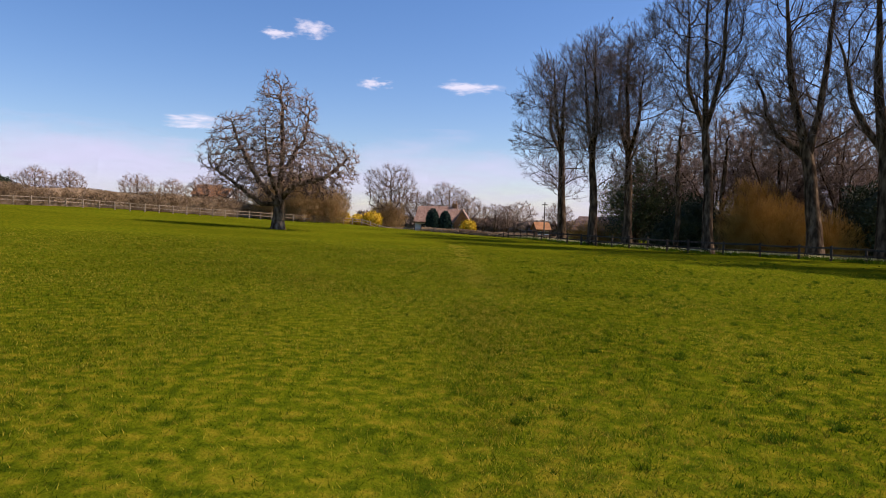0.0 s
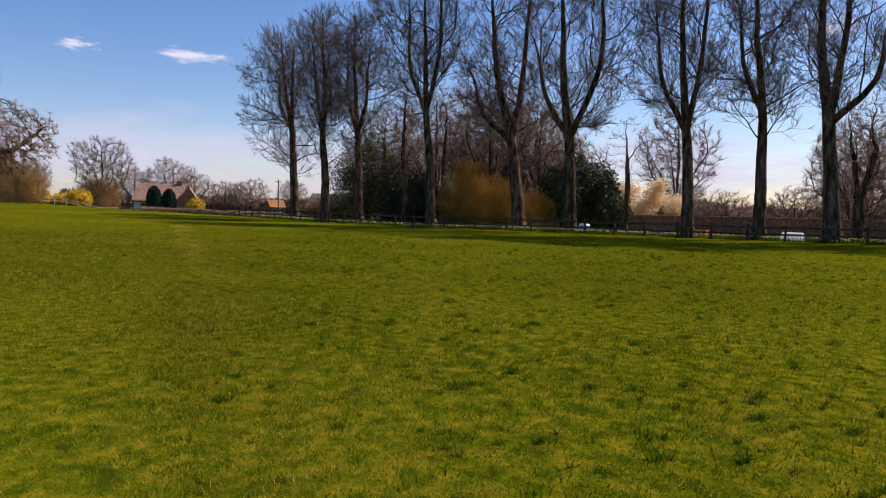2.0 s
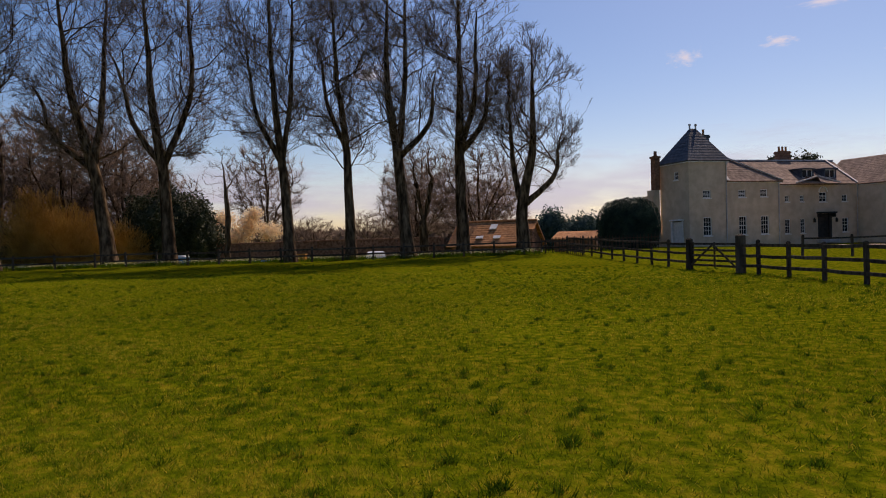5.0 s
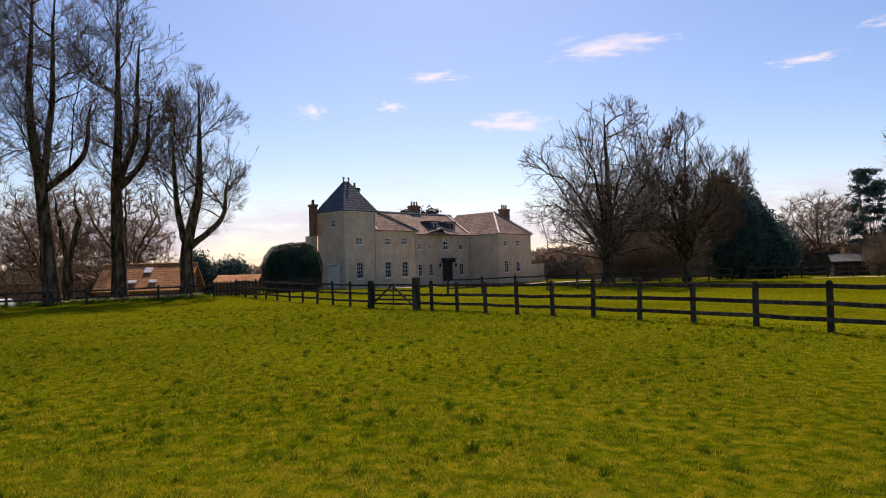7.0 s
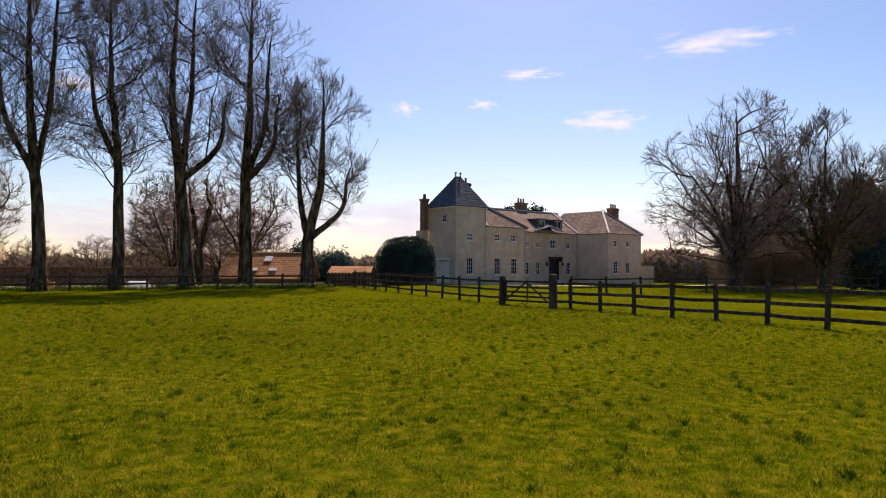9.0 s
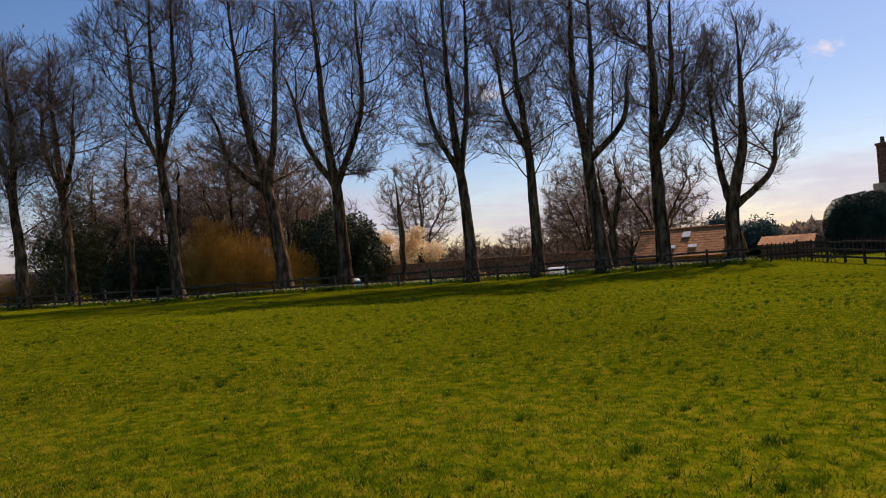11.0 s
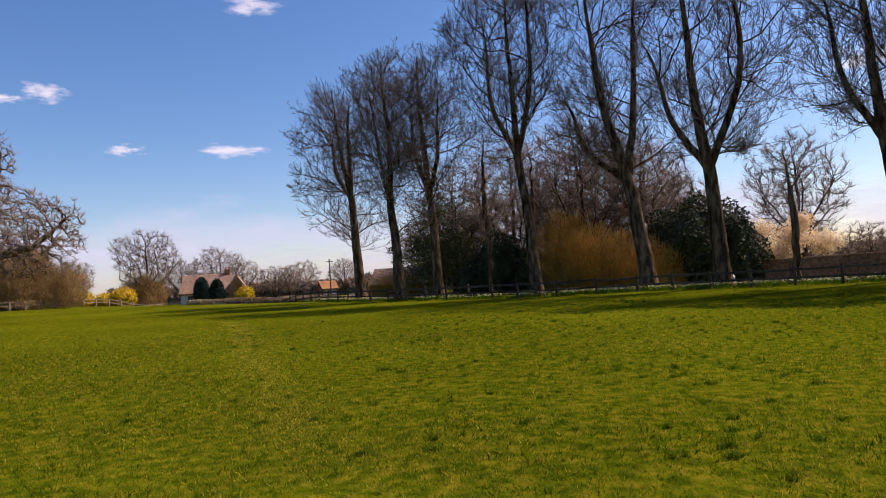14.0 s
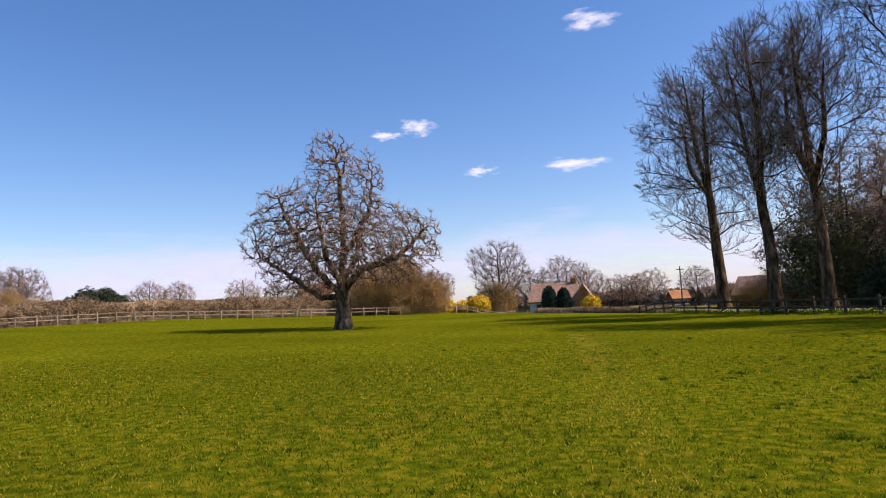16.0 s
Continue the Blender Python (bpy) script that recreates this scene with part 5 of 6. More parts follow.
box(bm, 13.9, 16.0, 3.7, 4.49, -0.1, 0.26, 0.02)
part("doorstep", bm, M["lead"], fd)
for lx in (13.6, 16.3):
    bm = bmesh.new()
    box(bm, lx - 0.09, lx + 0.09, 4.3, 4.48, 1.9, 2.25, 0.02)
    tube(bm, (lx, 4.39, 2.25), (lx, 4.39, 2.38), 0.1, 0.02, 6)
    part("wall_lantern", bm, M["door_dark"], fd)
sd = thing_part("side_door", manor, "white panelled side door in the tower")
bm = bmesh.new()
box(bm, -3.72, -3.66, 1.0, 2.3, 0.3, 2.28, 0.01)
box(bm, -3.74, -3.722, 1.15, 1.55, 0.5, 2.0, 0.004)
box(bm, -3.74, -3.722, 1.75, 2.15, 0.5, 2.0, 0.004)
part("door_leaf", bm, M["white"], sd)
bm = bmesh.new()
box(bm, -3.9, -3.6, 0.82, 1.0, 0.3, 2.35)
box(bm, -3.9, -3.6, 2.3, 2.48, 0.3, 2.35)
box(bm, -3.98, -3.6, 0.72, 2.58, 2.36, 2.5, 0.02)
part("door_frame", bm, M["white"], sd)
# drainpipes
for u, v, zt in ((-0.12, -0.06, 7.1), (5.3, -0.06, 5.4), (18.8, 4.3, 5.4)):
    bm = bmesh.new()
    tube(bm, (u, v, 0.1), (u, v, zt), 0.05, 0.05, 8)
    box(bm, u - 0.1, u + 0.1, v - 0.07, v + 0.04, zt, zt + 0.2)
    part("drainpipe", bm, M["lead"], manor)
# roofs
tr = thing_part("tower_roof", manor, "steep dark slate pyramid roof with finials")
ra, rb = (-2.2, 1.9, 10.35), (-1.6, 1.9, 10.35)
TE = [(-4.0, -0.2, 7.38), (0.2, -0.2, 7.38), (0.2, 4.2, 7.38), (-4.0, 4.2, 7.38)]
roof_slope("tile_course", tr, [TE[0], TE[1], rb, ra], M["slate"])
roof_slope("tile_course", tr, [TE[1], TE[2], rb, rb], M["slate"])
roof_slope("tile_course", tr, [TE[2], TE[3], ra, rb], M["slate"])
roof_slope("tile_course", tr, [TE[3], TE[0], ra, ra], M["slate"])
for fx in (-2.2, -1.6):
    bm = bmesh.new()
    tube(bm, (fx, 1.9, 10.25), (fx, 1.9, 10.6), 0.09, 0.06, 8)
    bmesh.ops.create_uvsphere(bm, u_segments=10, v_segments=6, radius=0.12, matrix=Matrix.Translation((fx, 1.9, 10.66)))
    part("finial", bm, M["lead"], tr)
chimney(manor, -0.3, 2.6, 7.6, 9.9, 0.8, 0.6, 1, "slate", "dark chimney behind the tower roof")
wr = thing_part("wing_roof", manor, "brown tiled hip roof of the front wing")
rp, rq = (0.55, 3.2, 8.55), (0.55, 9.2, 8.55)
roof_slope("tile_course", wr, [(-0.1, -0.2, 5.62), (5.65, -0.2, 5.62), rp, rp], M["roof_brown"])
roof_slope("tile_course", wr, [(5.65, -0.2, 5.62), (5.65, 9.3, 5.62), rq, rp], M["roof_brown"])
roof_slope("tile_course", wr, [(-0.1, 9.3, 5.62), (-0.1, -0.2, 5.62), rp, rq], M["roof_brown"])
bm = bmesh.new()
beam(bm, (-0.06, -0.24, 5.7), (0.52, 3.2, 8.66), 0.26, 0.08)
beam(bm, (5.6, -0.24, 5.68), (0.6, 3.2, 8.66), 0.2, 0.08)
part("lead_hip", bm, M["lead"], wr)
cr = thing_part("centre_roof", manor, "long brown tiled roof with two dormers")
roof_slope("tile_course", cr, [(5.5, 4.3, 5.64), (19.2, 4.3, 5.64), (20.6, 8.9, 8.35), (4.0, 8.9, 8.35)], M["roof_brown"])
roof_slope("tile_course", cr, [(20.6, 9.3, 8.1), (4.0, 9.3, 8.1), (4.0, 8.9, 8.35), (20.6, 8.9, 8.35)], M["roof_brown"])
bm = bmesh.new()
beam(bm, (4.0, 8.9, 8.42), (20.6, 8.9, 8.42), 0.22, 0.12)
beam(bm, (18.9, 4.3, 5.76), (19.6, 8.8, 8.42), 0.22, 0.08)
part("lead_ridge", bm, M["lead"], cr)
for du in (13.1, 15.9):
    dm = thing_part("dormer", cr, "flat-topped dormer with a white window")
    bm = bmesh.new()
    box(bm, du, du + 0.12, 5.4, 7.6, 6.0, 7.15)
    box(bm, du + 1.38, du + 1.5, 5.4, 7.6, 6.0, 7.15)
    box(bm, du + 0.12, du + 1.38, 5.42, 5.6, 6.0, 6.3)
    part("cheek", bm, M["slate"], dm)
    bm = bmesh.new()
    box(bm, du - 0.1, du + 1.6, 5.25, 7.8, 7.15, 7.28, 0.02)
    part("top", bm, M["slate"], dm)
    bm = bmesh.new()
    box(bm, du + 0.12, du + 1.38, 5.48, 5.56, 6.3, 6.38)
    box(bm, du + 0.12, du + 1.38, 5.48, 5.56, 7.07, 7.149)
    for a in (0.12, 0.71, 1.3):
        box(bm, du + a, du + a + 0.08, 5.48, 5.56, 6.381, 7.069)
    part("frame", bm, M["white"], dm)
    bm = bmesh.new()
    box(bm, du + 0.2, du + 1.3, 5.52, 5.53, 6.381, 7.069)
    part("pane", bm, M["glass"], dm)
# the bowed pediment over the entrance
pr = thing_part("porch_roof", manor, "shallow tiled roof of the entrance bay")
pk, pb = (13.7, 4.05, 6.3), (13.7, 6.0, 6.6)
roof_slope("tile_course", pr, [(11.0, 3.95, 5.66), (13.7, 3.6, 5.66), pb, pk], M["roof_brown"], 0.1)
roof_slope("tile_course", pr, [(13.7, 3.6, 5.66), (16.3, 3.95, 5.66), pb, pk], M["roof_brown"], 0.1)
bm = bmesh.new()
beam(bm, (11.0, 3.9, 5.74), (13.7, 3.98, 6.4), 0.1, 0.1)
beam(bm, (16.3, 3.9, 5.74), (13.7, 3.98, 6.4), 0.1, 0.1)
part("lead_edge", bm, M["lead"], pr)
er = thing_part("end_wing_roof", manor, "brown tiled hip roof of the end wing")
ea, eb = (22.1, 3.2, 8.5), (22.1, 9.2, 8.5)
roof_slope("tile_course", er, [(18.74, -0.2, 5.6), (25.5, -0.2, 5.6), ea, ea], M["roof_brown"])
roof_slope("tile_course", er, [(25.5, -0.2, 5.6), (25.5, 9.3, 5.6), eb, ea], M["roof_brown"])
roof_slope("tile_course", er, [(18.74, 9.3, 5.6), (18.74, -0.2, 5.6), ea, eb], M["roof_brown"])
bm = bmesh.new()
beam(bm, (18.74, -0.24, 5.68), (22.1, 3.2, 8.6), 0.2, 0.08)
beam(bm, (25.5, -0.24, 5.68), (22.1, 3.2, 8.6), 0.2, 0.08)
part("lead_hip", bm, M["lead"], er)
chimney(manor, 26.0, 4.5, 3.0, 9.1, 1.3, 0.8, 3, "brick", "weathered brown brick chimney stack")
chimney(manor, 14.6, 9.4, 7.0, 9.4, 1.3, 0.8, 3, "brick", "weathered brown brick chimney stack")
lc = thing_part("chimney", manor, "tall cream-sided brick chimney with stepped shoulders")
bm = bmesh.new()
box(bm, -4.6, -3.95, 3.9, 5.6, B0, 4.7)
box(bm, -4.5, -3.95, 3.9, 5.0, 4.7, 5.2)
part("shoulder", bm, M["render"], lc)
bm = bmesh.new()
box(bm, -4.45, -3.95, 3.8, 4.45, 5.2, 8.0)
box(bm, -4.52, -3.88, 3.73, 4.52, 8.0, 8.2)
tube(bm, (-4.2, 4.1, 8.2), (-4.2, 4.1, 8.65), 0.16, 0.13, 10)
part("stack", bm, M["brick"], lc)

# ---- barn behind the limes ----
bz = -1.0
barn = thing("barn", 50.32, 35.15, bz, "brick barn with a low red tiled roof and rooflights", "barn", rz=math.degrees(math.atan2(-6.4, 0.9)))
bm = bmesh.new()
BL, BW = 6.9, 5.0
wall(bm, 0, BL, -0.4, 1.5, [], 0.0, 0.3)
part("long_wall", bm, M["brick"], barn)
bm = bmesh.new()
wall(bm, 0, BL, -0.4, 1.5, [], BW - 0.3, BW)
part("long_wall", bm, M["brick"], barn)
for x in (0.0, BL - 0.3):
    bm = bmesh.new()
    vs = [bm.verts.new(p) for p in ((x, 0.301, -0.4), (x, BW - 0.301, -0.4), (x, BW - 0.301, 1.5), (x, BW / 2, 3.3), (x, 0.301, 1.5))]
    f = bm.faces.new(vs)
    r_ = bmesh.ops.extrude_face_region(bm, geom=[f])
    bmesh.ops.translate(bm, vec=(0.3, 0, 0), verts=[g for g in r_["geom"] if isinstance(g, bmesh.types.BMVert)])
    bmesh.ops.recalc_face_normals(bm, faces=bm.faces[:])
    part("gable_wall", bm, M["brick"], barn)
roof_slope("tile_course", barn, [(-0.3, -0.35, 1.35), (BL + 0.3, -0.35, 1.35), (BL + 0.3, BW / 2, 3.45), (-0.3, BW / 2, 3.45)], M["roof_tile"])
roof_slope("tile_course", barn, [(BL + 0.3, BW + 0.35, 1.35), (-0.3, BW + 0.35, 1.35), (-0.3, BW / 2, 3.45), (BL + 0.3, BW / 2, 3.45)], M["roof_tile"])
bm = bmesh.new()
for k in range(18):
    x = -0.3 + (BL + 0.6) * k / 18
    tube(bm, (x, BW / 2, 3.49), (x + (BL + 0.55) / 18, BW / 2, 3.5), 0.1, 0.11, 8)
part("ridge_tiles", bm, M["roof_tile"], barn)
sl = 2.1 / (BW / 2 + 0.35)
for x, y in ((3.15, 1.45), (2.25, 0.35), (3.85, 0.35)):
    rl = thing_part("rooflight", barn, "bright rooflight in a pale frame")
    z = 1.35 + (y + 0.35) * sl + 0.1
    bm = bmesh.new()
    h = 0.55 if y > 1 else 0.3
    slab(bm, [(x, y, z), (x + 0.62, y, z), (x + 0.62, y + h, z + h * sl), (x, y + h, z + h * sl)], 0.08)
    part("frame", bm, M["metal_white"], rl)
    bm = bmesh.new()
    slab(bm, [(x + 0.08, y + 0.06, z + 0.02 + 0.06 * sl), (x + 0.54, y + 0.06, z + 0.02 + 0.06 * sl), (x + 0.54, y + h - 0.06, z + 0.02 + (h - 0.06) * sl), (x + 0.08, y + h - 0.06, z + 0.02 + (h - 0.06) * sl)], 0.02)
    part("pane", bm, M["glass"], rl)
chimney(barn, BL + 0.1, 0.4, 0.0, 2.7, 0.9, 0.6, 0)
outb = thing("outhouse", 54.91, 27.31, -0.7, "low brick outhouse with a tiled lean-to roof", "shed", rz=-80)
bm = bmesh.new()
wall(bm, 0, 3.4, -0.4, 1.5, [], 0, 0.25)
wall(bm, 0, 3.4, -0.4, 1.9, [], 2.2, 2.45)
wall(bm, 0.251, 2.199, -0.4, 1.5, [], 0, 0.25, False)
wall(bm, 0.251, 2.199, -0.4, 1.5, [], 3.15, 3.4, False)
part("wall", bm, M["brick"], outb)
roof_slope("tile_course", outb, [(-0.2, -0.25, 1.5), (3.6, -0.25, 1.5), (3.6, 2.6, 2.1), (-0.2, 2.6, 2.1)], M["roof_tile"])

# ---- garden wall behind the limes ----
def brick_wall(pts, h, label):
    root = thing("brick_wall", pts[0][0], pts[0][1], 0, label, "wall", kind="structure")
    bm, cp = bmesh.new(), bmesh.new()
    x0, y0 = pts[0]
    for a, b in zip(pts[:-1], pts[1:]):
        n = max(1, int(math.hypot(b[0] - a[0], b[1] - a[1]) / 3.0))
        for k in range(n):
            p, q = [(a[0] + (b[0] - a[0]) * s - x0, a[1] + (b[1] - a[1]) * s - y0) for s in (k / n, (k + 1) / n)]
            g = float(gz((p[0] + q[0]) / 2 + x0, (p[1] + q[1]) / 2 + y0))
            beam(bm, (*p, g + h / 2 - 0.2), (*q, g + h / 2 - 0.2), 0.35, h + 0.4)
            beam(cp, (*p, g + h + 0.05), (*q, g + h + 0.05), 0.45, 0.1, 0.02)
            tubez = g + h
            box(bm, p[0] - 0.25, p[0] + 0.25, p[1] - 0.25, p[1] + 0.25, g - 0.4, tubez - 0.004)
    part("brickwork", bm, M["brick"], root)
    part("coping", cp, M["brick"], root)
    return root
brick_wall([(50.03, 36.05), (46.2, 47.4), (36.11, 61.33), (27.79, 69.84)], 2.3, "long old red brick garden wall behind the limes")
brick_wall([(27.79, 69.84), (20.91, 79.55)], 1.2, "low brick wall behind the limes")

# ---- thatched cottage and other far buildings ----
cg = float(gz(0, 148))
cot = thing("thatched_cottage", -3.83, 148.55, cg, "brick cottage with a thatched roof and tall chimney", "house", rz=-6)
bm = bmesh.new()
wall(bm, 0, 9.6, -0.3, 2.6, [(1.2, 2.2, 0.9, 1.9), (4.0, 5.0, 0.9, 1.9)], 0, 0.3)
part("front_wall", bm, M["white"], cot, "white rendered cottage wall")
bm = bmesh.new()
wall(bm, 0, 9.6, -0.3, 2.6, [], 4.7, 5.0)
part("back_wall", bm, M["white"], cot)
for w in ((1.2, 2.2, 0.9, 1.9), (4.0, 5.0, 0.9, 1.9)):
    sash(cot, *w, 0.0, 2, 2)
for x in (0.0, 9.3):
    bm = bmesh.new()
    vs = [bm.verts.new(p) for p in ((x, 0.301, -0.3), (x, 4.699, -0.3), (x, 4.699, 2.6), (x, 2.5, 5.2), (x, 0.301, 2.6))]
    f = bm.faces.new(vs)
    r_ = bmesh.ops.extrude_face_region(bm, geom=[f])
    bmesh.ops.translate(bm, vec=(0.3, 0, 0), verts=[g for g in r_["geom"] if isinstance(g, bmesh.types.BMVert)])
    bmesh.ops.recalc_face_normals(bm, faces=bm.faces[:])
    part("gable_wall", bm, M["brick"], cot)
roof_slope("thatch_course", cot, [(-0.3, -0.6, 2.3), (9.9, -0.6, 2.3), (9.0, 2.5, 5.8), (0.3, 2.5, 5.8)], M["thatch"], 0.35, 3.0)
roof_slope("thatch_course", cot, [(9.9, 5.6, 2.3), (-0.3, 5.6, 2.3), (0.3, 2.5, 5.8), (9.0, 2.5, 5.8)], M["thatch"], 0.35, 3.0)
chimney(cot, 8.3, 2.5, 4.6, 6.5, 1.0, 0.7, 2, "roof_tile", "orange brick chimney stack")
bm = bmesh.new()
vs = [bm.verts.new(p) for p in ((8.6, -1.0, -0.3), (11.8, -1.0, -0.3), (11.8, -1.0, 2.4), (10.2, -1.0, 4.9), (8.6, -1.0, 2.4))]
f = bm.faces.new(vs)
r_ = bmesh.ops.extrude_face_region(bm, geom=[f])
bmesh.ops.translate(bm, vec=(0, 0.3, 0), verts=[g for g in r_["geom"] if isinstance(g, bmesh.types.BMVert)])
wall(bm, -0.699, 4.0, -0.3, 2.4, [], 11.5, 11.8, False)
bmesh.ops.recalc_face_normals(bm, faces=bm.faces[:])
part("brick_wing", bm, M["roof_tile"], cot, "warm orange brick gable wing")
wn_ = thing_part("window", cot, "small white casement in the brick gable")
bm = bmesh.new()
for a, b, c, d in ((9.6, 9.7, 0.9, 2.0), (10.7, 10.8, 0.9, 2.0), (9.7, 10.7, 0.9, 1.0), (9.7, 10.7, 1.9, 2.0), (10.16, 10.24, 1.0, 1.9)):
    box(bm, a, b, -1.06, -1.004, c, d)
part("frame", bm, M["white"], wn_)
bm = bmesh.new()
box(bm, 9.7, 10.7, -1.03, -1.004, 1.0, 1.9)
part("pane", bm, M["glass"], wn_)
roof_slope("thatch_course", cot, [(8.1, -1.4, 2.1), (8.1, 3.5, 2.1), (10.2, 3.5, 5.3), (10.2, -1.4, 5.3)], M["thatch"], 0.3, 4.0)
roof_slope("thatch_course", cot, [(12.3, 3.5, 2.1), (12.3, -1.4, 2.1), (10.2, -1.4, 5.3), (10.2, 3.5, 5.3)], M["thatch"], 0.3, 4.0)

def small_house(x, y, rz, w, d, h, rise, wallm, roofm, label, name="house", z=None, wins=2):
    hs = thing(name, x, y, float(gz(x, y)) if z is None else z, label, "house", rz=rz)
    holes = [(w * (k + 0.5) / wins - 0.5, w * (k + 0.5) / wins + 0.5, h * 0.35, h * 0.75) for k in range(wins)]
    bm = bmesh.new()
    wall(bm, 0, w, -0.4, h, holes, 0, 0.3)
    part("front_wall", bm, M[wallm], hs)
    bm = bmesh.new()
    wall(bm, 0, w, -0.4, h, [], d - 0.3, d)
    part("back_wall", bm, M[wallm], hs)
    for xx in (0.0, w - 0.3):
        bm = bmesh.new()
        vs = [bm.verts.new(p) for p in ((xx, 0.301, -0.4), (xx, d - 0.301, -0.4), (xx, d - 0.301, h), (xx, d / 2, h + rise), (xx, 0.301, h))]
        f = bm.faces.new(vs)
        r_ = bmesh.ops.extrude_face_region(bm, geom=[f])
        bmesh.ops.translate(bm, vec=(0.3, 0, 0), verts=[g for g in r_["geom"] if isinstance(g, bmesh.types.BMVert)])
        bmesh.ops.recalc_face_normals(bm, faces=bm.faces[:])
        part("gable_wall", bm, M[wallm], hs)
    roof_slope("tile_course", hs, [(-0.3, -0.4, h - 0.1), (w + 0.3, -0.4, h - 0.1), (w + 0.3, d / 2, h + rise + 0.1), (-0.3, d / 2, h + rise + 0.1)], M[roofm])
    roof_slope("tile_course", hs, [(w + 0.3, d + 0.4, h - 0.1), (-0.3, d + 0.4, h - 0.1), (-0.3, d / 2, h + rise + 0.1), (w + 0.3, d / 2, h + rise + 0.1)], M[roofm])
    for hl in holes:
        sash(hs, *hl, 0.0, 2, 2)
    return hs
small_house(-65.61, 184.38, -14, 7, 6, 5.2, 2.6, "brick", "roof_tile", "red brick house far beyond the hedge", z=2.0)
small_house(-59.68, 180.41, -14, 5, 5, 4.4, 2.4, "white", "roof_tile", "white and red house far beyond the hedge", z=2.0)
small_house(30.52, 161.83, 0, 4, 4, 2.4, 0.9, "white", "roof_brown", "low white house beyond the limes")
small_house(23.01, 151.46, 10, 3, 3.4, 1.8, 1.4, "brick", "roof_tile", "small brick house by the road")
small_house(17.91, 84.64, -30, 6, 5, 2.4, 1.6, "brick", "roof_brown", "brown brick cottage half hidden behind the limes")
shed = small_house(73.88, -35.83, -110, 3.6, 2.8, 1.7, 0.6, "fence_dark", "slate", "dark timber garden shed on the lawn", "garden_shed", wins=0)
# ---- post and rail fences ----
def post_mesh(w, h, mat_):
    bm = bmesh.new()
    box(bm, -w / 2, w / 2, -w * 0.4, w * 0.4, -0.3, h - 0.02, 0.008)
    bmesh.ops.create_cone(bm, cap_ends=True, segments=4, radius1=w * 0.62, radius2=w * 0.25, depth=0.05, matrix=Matrix.Translation((0, 0, h)) @ Matrix.Rotation(math.pi / 4, 4, "Z"))
    me = bpy.data.meshes.new("post")
    bm.to_mesh(me)
    bm.free()
    me.materials.append(mat_)
    return me

def fence(label, a, b, spacing, h, rails, mat_, seed, w=0.12, rail_h=0.09, group="", rail_off=0.06, skip=()):
    """A straight post and rail fence from a to b on the ground."""
    rg = random.Random(seed)
    L_ = math.hypot(b[0] - a[0], b[1] - a[1])
    n = max(1, round(L_ / spacing))
    ang = math.degrees(math.atan2(b[1] - a[1], b[0] - a[0]))
    root = thing("fence", a[0], a[1], 0, label, "fence", group)
    me = post_mesh(w, h, mat_)
    tops = []
    for k in range(n + 1):
        x, y = (b[0] - a[0]) * k / n, (b[1] - a[1]) * k / n
        g = float(gz(x + a[0], y + a[1]))
        p = part_me("post", me, root)
        p.matrix_basis = pose(x, y, g + rg.uniform(-0.03, 0.03), rg.uniform(-2, 2), rg.uniform(-2, 2), ang + rg.uniform(-3, 3)) @ Matrix.Diagonal((1, 1, rg.uniform(0.97, 1.04), 1))
        tops.append((x, y, g))
    nx, ny = -(b[1] - a[1]) / L_, (b[0] - a[0]) / L_
    for k in range(n):
        for rz_ in rails:
            (x0, y0, g0), (x1, y1, g1) = tops[k], tops[k + 1]
            bm = bmesh.new()
            e = 0.02
            z0, z1 = g0 + rz_ + rg.uniform(-e, e), g1 + rz_ + rg.uniform(-e, e)
            mx, my, mz = (x0 + x1) / 2, (y0 + y1) / 2, (z0 + z1) / 2 - rg.uniform(0, 0.03)
            o = rail_off
            beam(bm, (x0 + nx * o, y0 + ny * o, z0), (mx + nx * o, my + ny * o, mz), 0.04, rail_h, 0.006)
            beam(bm, (mx + nx * o, my + ny * o, mz), (x1 + nx * o, y1 + ny * o, z1), 0.04, rail_h, 0.006)
            part("rail", bm, mat_, root)
    return root

FD = (0.793, 0.609)
def along(s):
    return (13.87 + FD[0] * s, -2.68 + FD[1] * s)
fence("dark timber post and three-rail fence along the paddock", along(-9.17), along(16.51), 1.834, 1.2, (0.3, 0.68, 1.08), M["fence_dark"], 1, 0.13, 0.11)
fence("dark timber post and three-rail fence beyond the gate", (29.95, 10.55), (45.31, 22.22), 1.85, 1.2, (0.3, 0.68, 1.08), M["fence_dark"], 2, 0.12, 0.1)
fence("dark rail joining the paddock fence to the gate post", along(16.51), (27.75, 8.02), 1.85, 1.2, (0.3, 0.68, 1.08), M["fence_dark"], 31, 0.13, 0.11)
fence("low dark post and rail fence in front of the limes", (45.31, 22.22), (43.21, 24.63), 1.8, 1.0, (0.45, 0.85), M["fence_dark"], 3, 0.1, 0.09)
for k, (p, q) in enumerate((((43.21, 24.63), (33.31, 38.52)), ((33.31, 38.52), (26.44, 49.65)), ((26.44, 49.65), (20.26, 53.59)), ((20.26, 53.59), (13.74, 66.93)), ((13.74, 66.93), (9.94, 84.72)))):
    fence("low dark post and rail fence in front of the limes", p, q, 2.2, 1.0, (0.42, 0.86), M["fence_dark"], 10 + k, 0.14, 0.12, group="fence along the limes")
fence("weathered pale post and rail field fence", (-64.97, 67.3), (-4.86, 123.53), 1.85, 1.15, (0.6, 1.02), M["fence_pale"], 20, 0.13, 0.1, group="pale field fence")
